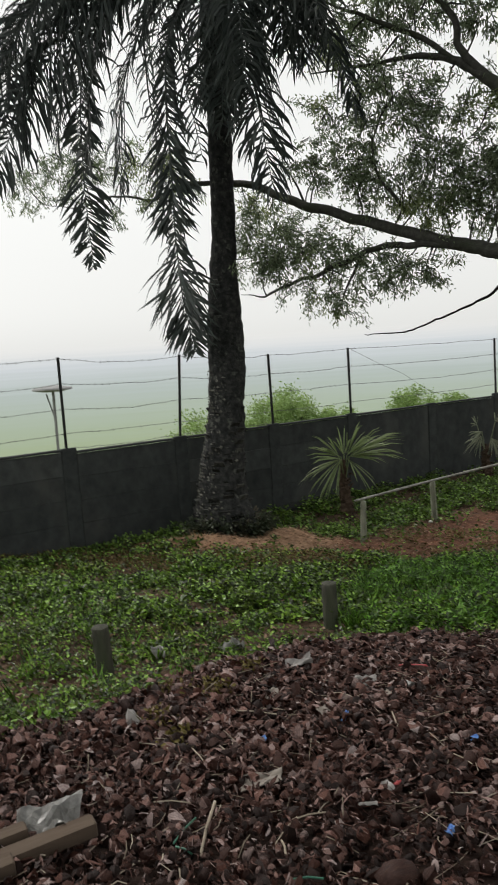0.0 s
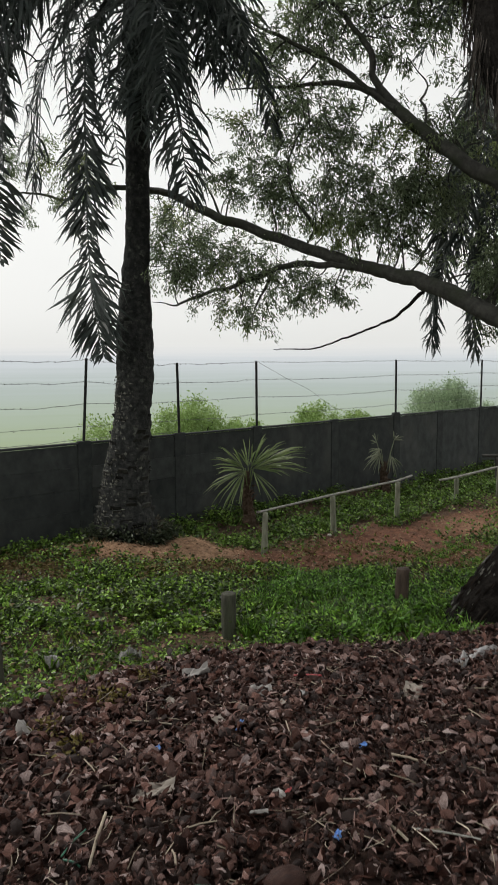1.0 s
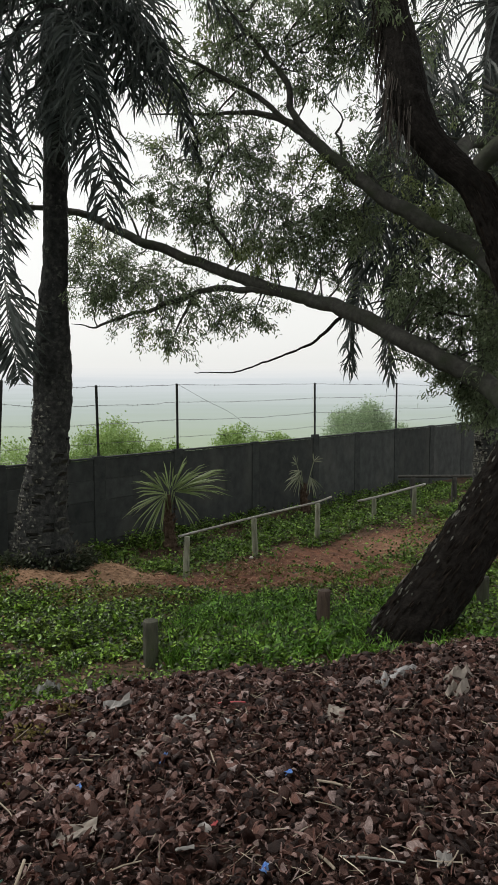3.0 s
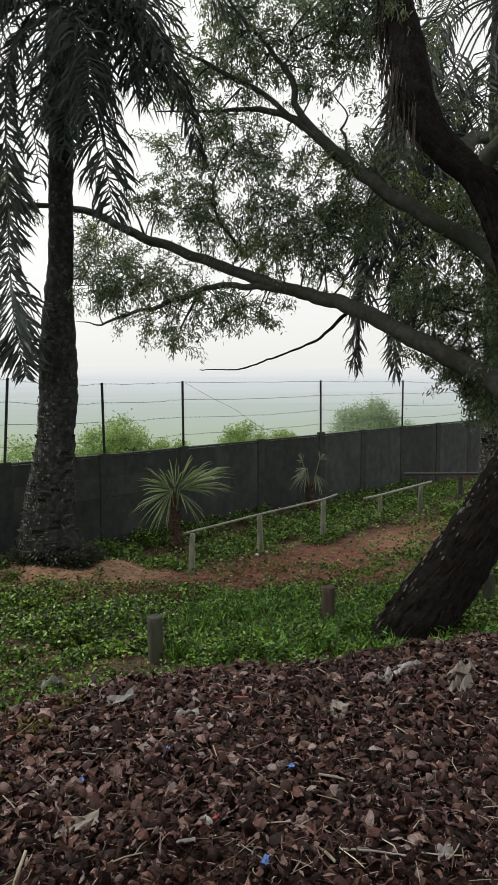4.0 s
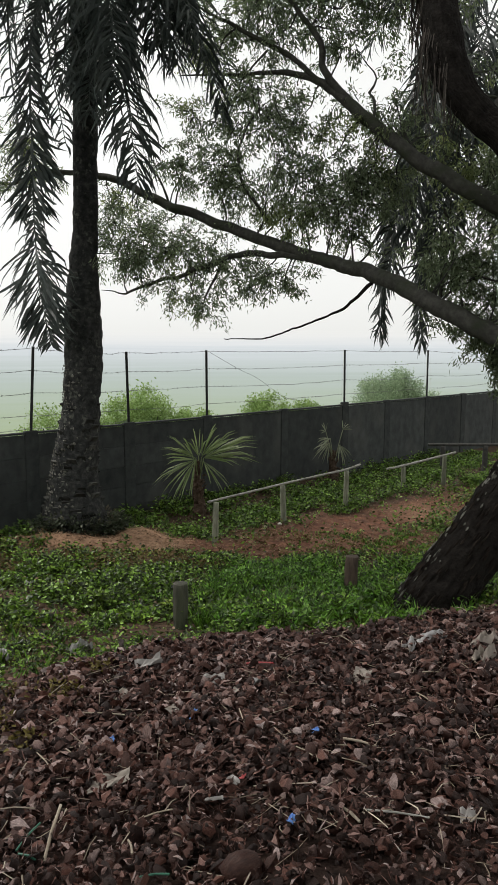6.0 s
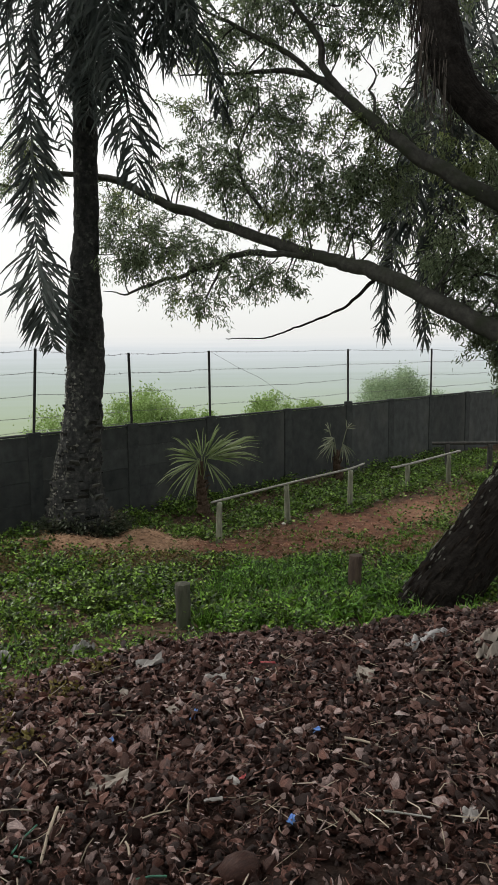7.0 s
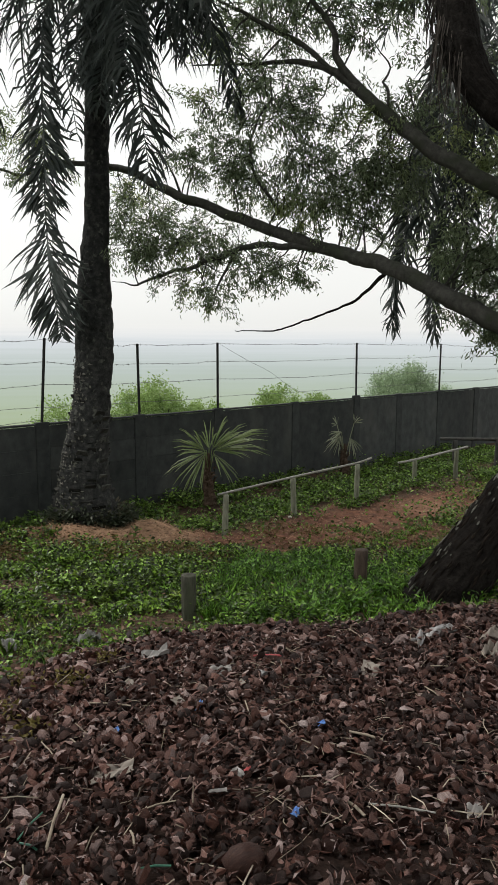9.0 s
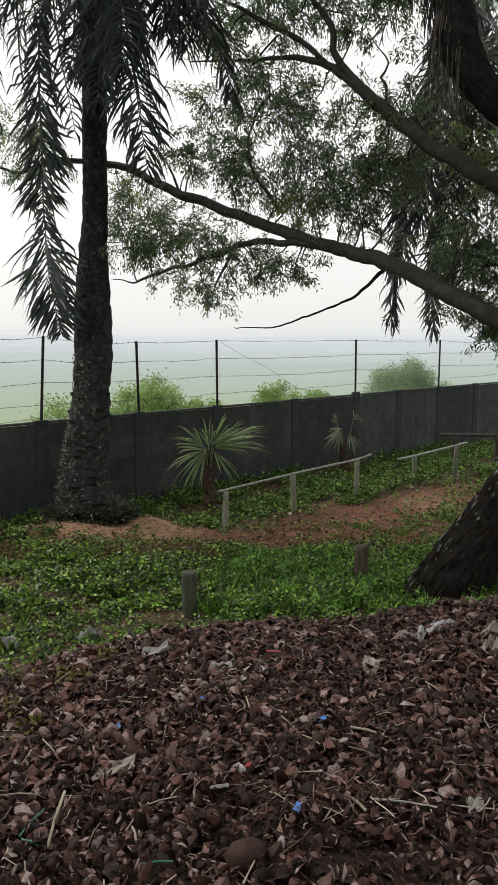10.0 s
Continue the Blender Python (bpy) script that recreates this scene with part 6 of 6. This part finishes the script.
chips = Shape()
for template, total, middle, thin in ((ragged(splinter_template(), 11), 14000, 0.034, 0.15), (ragged(splinter_template(), 12, 0.2), 14000, 0.016, 0.6), (ragged(curl_template(), 13, 0.14), 6000, 0.03, 0.5), (ragged(patch_template(0.9, 1.2, 0.13), 14, 0.12), 1700, 0.04, 0.8)):
    x, y = heap_places(total, -3.6, 4.0, 1.0, 6.5, True)
    n = len(x)
    size = np.minimum(np.exp(rng.normal(math.log(middle), 0.4, n)), 2 * middle) * (0.8 + 0.2 * smoothstep(1.9, 3.3, y))
    z = land(x, y) + rng.uniform(0.03, 0.092, n) + 0.03 * wobble(x, y, 5)
    many(chips, template, np.stack([x, y, z], -1), random_turns(n, 0.5), np.stack([size * rng.uniform(0.9, 1.8, n), size * thin * rng.uniform(0.6, 1.4, n), size * thin], -1), True)
for template, total, middle in ((ragged(patch_template(1.2, 1.1, 0.13), 15, 0.1), 2200, 0.042), (ragged(cup_template(6, 2, 0.62, 0.16, 0.85), 16, 0.08), 350, 0.05), (ragged(curl_template(), 17, 0.14), 7000, 0.04)):
    # dry, bleached pieces massed on the open side, standing in for its stronger skylight
    x, y = heap_places(total, -3.6, 1.6, 1.0, 6.5, True)
    dry = rng.uniform(0, 1, len(x)) < smoothstep(0.7, -0.9, x - 0.12 * (y - 3))
    x, y = x[dry], y[dry]
    n = len(x)
    size = np.minimum(np.exp(rng.normal(math.log(middle), 0.36, n)), 1.7 * middle) * (0.72 + 0.28 * smoothstep(1.9, 3.3, y))
    z = land(x, y) + rng.uniform(0.03, 0.085, n) + 0.03 * wobble(x, y, 5)
    many(chips, template, np.stack([x, y, z], -1), random_turns(n, 0.8), np.stack([size * rng.uniform(0.95, 1.5, n), size * rng.uniform(0.6, 1.0, n), size * rng.uniform(0.6, 1.1, n)], -1), True)
under(part("chip_layer", chips, M_CHIP, heap, "pale dry husk chips", True, "stuff", 45), HEAP_INV)

tufts = Shape()
for x, y, wide in ((-0.98, 3.2, 0.1), (-1.0, 3.95, 0.11), (-0.87, 4.35, 0.09), (-1.15, 3.42, 0.08), (-1.25, 3.9, 0.1)):
    n = int(900 * wide)
    px, py = x + rng.normal(0, wide * 0.6, n), y + rng.normal(0, wide * 0.6, n)
    az = rng.uniform(0, 6.283, n)
    add_leaves(tufts, np.stack([px, py, land(px, py) + rng.uniform(0.04, 0.12, n)], -1), np.stack([np.cos(az), np.sin(az), rng.normal(0.4, 0.4, n)], -1), 0.03, 0.018, HERB)
tagged(new("moss_tufts", tufts.mesh("moss_tufts", M_MOSS)), "small olive moss tufts between husks", "weeds", kind="stuff")

straw = Shape()
n = 1700
x, y = scatter(n, -3.4, 4, 1.2, 6.6)
ok = y < pile_edge(x) + 0.25
x, y = x[ok], y[ok]
for k in range(len(x)):
    a, ln = rng.uniform(0, 6.283), np.exp(rng.normal(math.log(0.085), 0.5))
    c = np.array([x[k], y[k], float(land(x[k], y[k])) + rng.uniform(0.045, 0.085)])
    d = np.array([math.cos(a), math.sin(a), rng.normal(0, 0.18)]) * ln / 2
    bend = rng.normal(0, 0.008, 3)
    tube(straw, np.array([c - d, c + bend, c + d]), rng.uniform(0.0012, 0.0032), 4)
tagged(new("dry_sticks", straw.mesh("dry_sticks", M_STRAW)), "pale dry sticks and straws lying on husks", "sticks", kind="stuff")


# ---- litter lying on the heap ----
def sheet(name, label, category, x, y, size, mat, crumple=0.25, ratio=0.7, lift=0.05, turn=0.0, tip=0.2, cells=7):
    """A crumpled scrap of sheet with thickness."""
    sh = Shape()
    k = cells + 1
    s = rng.uniform(0, 50)
    top = []
    for j in range(k):
        for i in range(k):
            u, v = i / cells - 0.5, j / cells - 0.5
            e = 1 + 0.22 * noise.noise(Vector((u * 3 + s, v * 3, 1)))
            z = crumple * size * noise.noise(Vector((u * 2.6 + s, v * 2.6 - s, 0))) + 0.5 * crumple * size * noise.noise(Vector((u * 6 + s, v * 6 - s, 0)))
            top.append((u * size * e, v * size * ratio * e, z + tip * u * size))
    low = [(a, b, c - 0.004) for a, b, c in top]
    f = [(j * k + i, j * k + i + 1, (j + 1) * k + i + 1, (j + 1) * k + i) for j in range(cells) for i in range(cells)]
    m = k * k
    f += [tuple(m + q for q in face)[::-1] for face in f]
    rim = [i for i in range(k)] + [j * k + cells for j in range(1, k)] + [cells * k + i for i in range(cells - 1, -1, -1)] + [j * k for j in range(cells - 1, 0, -1)]
    f += [(b, a, m + a, m + b) for a, b in zip(rim, rim[1:] + rim[:1])]
    sh.add(top + low, f)
    ob = new(name, sh.mesh(name, mat, False))
    ob.matrix_world = pose(x, y, float(land(x, y)) + lift, 0, 0, turn)
    return tagged(ob, label, category)


sheet("cardboard_scrap", "torn tan and white piece of cardboard on coconut husks", "cardboard", -0.47, 2.74, 0.17, M_CARD, 0.16, 0.55, 0.07, 12, 0.2)
sheet("paper_scrap", "pale grey square scrap of paper on coconut husks", "paper", 0.83, 4.3, 0.13, M_CARD, 0.15, 0.85, 0.075, 70, 0.3)
sheet("plastic_bag", "crumpled whitish plastic cup among husks", "plastic litter", -0.11, 4.24, 0.14, M_PAPER, 0.35, 0.6, 0.075, 10, 0.1)
sheet("plastic_bag", "crumpled clear plastic bag beside timber boards", "plastic bag", -1.18, 2.21, 0.25, M_PLASTIC, 0.4, 0.75, 0.11, 10, 0.1, 10)
sheet("plastic_bag", "grey crumpled bag lying at the edge of weeds", "plastic bag", -1.28, 5.6, 0.17, M_PLASTIC, 0.45, 0.9, 0.075, 40, 0.2, 13)
sheet("plastic_bag", "whitish crumpled bag lying among green weeds", "plastic bag", -1.87, 5.42, 0.14, M_PLASTIC, 0.4, 0.7, 0.075, 120, 0.2, 11)
sheet("blue_wrapper", "small bright blue wrapper on coconut husks", "wrapper", -0.55, 3.17, 0.042, M_BLUE, 0.4, 0.8, 0.09, 30, 0.5, 5)
sheet("blue_wrapper", "blue and white wrapper on coconut husks", "wrapper", 0.29, 2.41, 0.035, M_BLUE, 0.35, 0.8, 0.08, 60, 0.3, 5)
sheet("blue_wrapper", "pale blue wrapper at the foot of a post", "wrapper", -0.53, 5.1, 0.1, M_BLUE, 0.3, 0.5, 0.08, 35, 0.2, 5)
sheet("blue_wrapper", "blue wrapper standing between husks", "wrapper", -0.17, 3.49, 0.048, M_BLUE, 0.3, 0.45, 0.09, 65, 0.7, 5)
sheet("blue_wrapper", "white and pale blue wrapper on husks", "wrapper", 0.14, 4.12, 0.09, M_FOIL, 0.3, 0.5, 0.08, 10, 0.2, 6)
sheet("blue_wrapper", "tiny blue wrapper on husks", "wrapper", 0.45, 3.28, 0.036, M_BLUE, 0.3, 0.6, 0.09, 10, 0.3, 4)
sheet("paper_scrap", "grey square scrap on husks", "paper", 0.02, 3.98, 0.06, M_CARD, 0.2, 0.9, 0.07, 30, 0.3, 4)
sheet("paper_scrap", "crumpled white paper crumbs on husks", "paper", 0.97, 2.49, 0.06, M_PAPER, 0.6, 0.8, 0.07, 0, 0.1, 7)
sheet("paper_scrap", "pale green and white scrap on husks", "paper", 0.06, 2.77, 0.05, M_PAPER, 0.3, 0.8, 0.07, 150, 0.3, 5)
sheet("paper_scrap", "thin white curled flake on husks", "paper", -0.01, 2.57, 0.07, M_PAPER, 0.2, 0.2, 0.085, 5, 0.1, 5)
sheet("paper_scrap", "white crumpled scraps at the edge of the heap", "paper", -1.30, 3.32, 0.16, M_PAPER, 0.5, 0.7, 0.07, 20, 0.1, 7)
sheet("paper_scrap", "white curved scrap lying on husks", "paper", -0.56, 4.52, 0.17, M_PAPER, 0.3, 0.45, 0.08, 15, 0.2, 7)
sheet("husk_shard", "pale dry husk shard standing in darker husks", "husk", -0.63, 3.88, 0.07, M_CARD, 0.25, 0.9, 0.08, 60, 0.5, 6)
sheet("foil_scrap", "silvery crumpled wrapping on top of husks", "wrapper", 1.5, 5.06, 0.22, M_FOIL, 0.34, 0.4, 0.06, 5, 0.05, 14)
sheet("foil_scrap", "grey crumpled wrapping half buried in husks", "wrapper", 1.3, 4.95, 0.16, M_FOIL, 0.35, 0.5, 0.07, 40, 0.1, 12)
sheet("dry_leaf", "large dry crumpled leaf on husks", "leaf", 1.73, 4.76, 0.2, M_CARD, 0.5, 0.6, 0.07, 20, 0.2, 9)
sheet("dry_leaf", "large pale dry leaf lying on husks", "leaf", 1.64, 4.45, 0.19, M_CARD, 0.5, 0.6, 0.07, 50, 0.2, 9)
sheet("red_wrapper", "small red wrapper among husks", "wrapper", 0.1, 2.79, 0.03, M_RED, 0.3, 0.4, 0.08, 30, 0.3, 4)
sheet("husk_shard", "yellowish husk shard standing up between darker husks", "husk", -0.28, 3.6, 0.08, M_CARD, 0.15, 0.8, 0.07, 140, 0.5, 5)


def rod(name, label, category, x, y, length, turn, mat, r=0.005, tip=4, lift=0.075):
    sh = tube(Shape(), np.array([(-length / 2, 0, 0), (0, 0.004, 0.003), (length / 2, 0, 0)]), r, 8)
    ob = new(name, sh.mesh(name, mat, False))
    ob.matrix_world = pose(x, y, float(land(x, y)) + lift, 0, tip, turn)
    return tagged(ob, label, category)


rod("stick", "pale yellow stick lying on husks", "stick", 0.51, 2.45, 0.11, -52, M_STRAW, 0.006)
rod("stick", "thin pale upright stick among husks", "stick", -0.58, 2.3, 0.22, 88, M_STRAW, 0.006, -20)
rod("stick", "long thin grey stick lying on husks", "stick", 0.69, 2.46, 0.25, -5, M_RAIL, 0.004)
rod("stick", "pale stick lying across husks", "stick", 0.65, 3.15, 0.16, -18, M_STRAW, 0.006)
for x, y, length, turn, thick in ((-0.8, 2.96, 0.17, -50, 4.5), (-0.89, 3.5, 0.16, 60, 5), (-0.65, 3.03, 0.14, -67, 4.5), (-0.67, 3.62, 0.23, 2, 6), (-0.23, 2.47, 0.14, 32, 4), (-0.3, 2.36, 0.19, 74, 3), (-0.29, 2.24, 0.07, -69, 6),
                                  (0.27, 2.42, 0.2, -47, 2.5), (0.41, 2.38, 0.13, -27, 2.5), (0.09, 3.39, 0.25, -80, 5), (0.38, 3.05, 0.1, -41, 4), (1.12, 3.82, 0.14, -60, 5), (1.27, 4.25, 0.14, 4, 6), (1.19, 4.35, 0.2, 62, 5),
                                  (0.86, 5.2, 0.2, -60, 5), (-0.71, 3.05, 0.08, -50, 5), (-0.96, 3.03, 0.08, -39, 5)):
    tagged(rod("stick", "pale dry stick lying on coconut husks", "stick", x, y, length, turn, M_STRAW, thick / 1400), group="dry sticks on the heap")
rod("drinking_straw", "red drinking straw on coconut husks", "straw", 0.19, 4.65, 0.2, 12, M_RED, 0.007)
rod("drinking_straw", "green drinking straw on coconut husks", "straw", -0.655, 2.26, 0.17, 78, M_GREEN, 0.0035)
rod("drinking_straw", "green drinking straw lying flat on husks", "straw", -0.18, 2.06, 0.1, 14, M_GREEN, 0.0038)
rod("drinking_straw", "short green straw stub on husks", "straw", -0.62, 2.13, 0.07, -20, M_GREEN, 0.0038)

for x, y, s in ((0.62, 13.1, 0.09), (0.35, 12.9, 0.07), (0.5, 13.4, 0.06), (-1.9, 10.2, 0.08), (2.4, 15.2, 0.12), (2.55, 15.35, 0.1)):
    v, f = lump_template(int(x * 100) + 300)
    ob = new("stone", Shape().add(v * [s, s * 0.8, s * 0.6], f).mesh("stone", M_STONE, True))
    ob.matrix_world = pose(x, y, float(land(x, y)) + s * 0.22, 0, 0, x * 300)
    tagged(ob, "pale stone lying by the low pole fence", "stone", "pale stones along the path")


# ---- timber boards at the edge of the heap ----
def board(x, y, length, turn, wide, high, lift, label):
    sh = box(Shape(), Matrix.Identity(4), length, wide, high, 0.006)
    ob = new("board", sh.mesh("board", M_PLANK))
    ob.matrix_world = pose(x, y, float(land(x, y)) + lift, 0, -2, turn)
    return tagged(ob, label, "board", "timber boards by the heap")


board(-1.2, 1.98, 0.62, 40, 0.07, 0.05, 0.06, "weathered sawn timber board lying on husks")
board(-1.43, 1.93, 0.6, 40, 0.06, 0.045, 0.06, "narrow sawn timber board beside another")
board(-1.34, 1.78, 0.5, 41, 0.07, 0.045, 0.04, "short sawn timber board lying on husks")
coco = lump_template(31)
coco_shape = Shape().add(coco[0] * [0.16, 0.13, 0.13], coco[1])
coco_shape.grain.append(coco[0])
ob = new("coconut", coco_shape.mesh("coconut", M_HUSKPIECE, True))
ob.matrix_world = pose(0.11, 2.09, float(land(0.11, 2.09)) + 0.08, 0, 10, 40)
tagged(ob, "whole brown coconut lying on broken husks", "coconut")
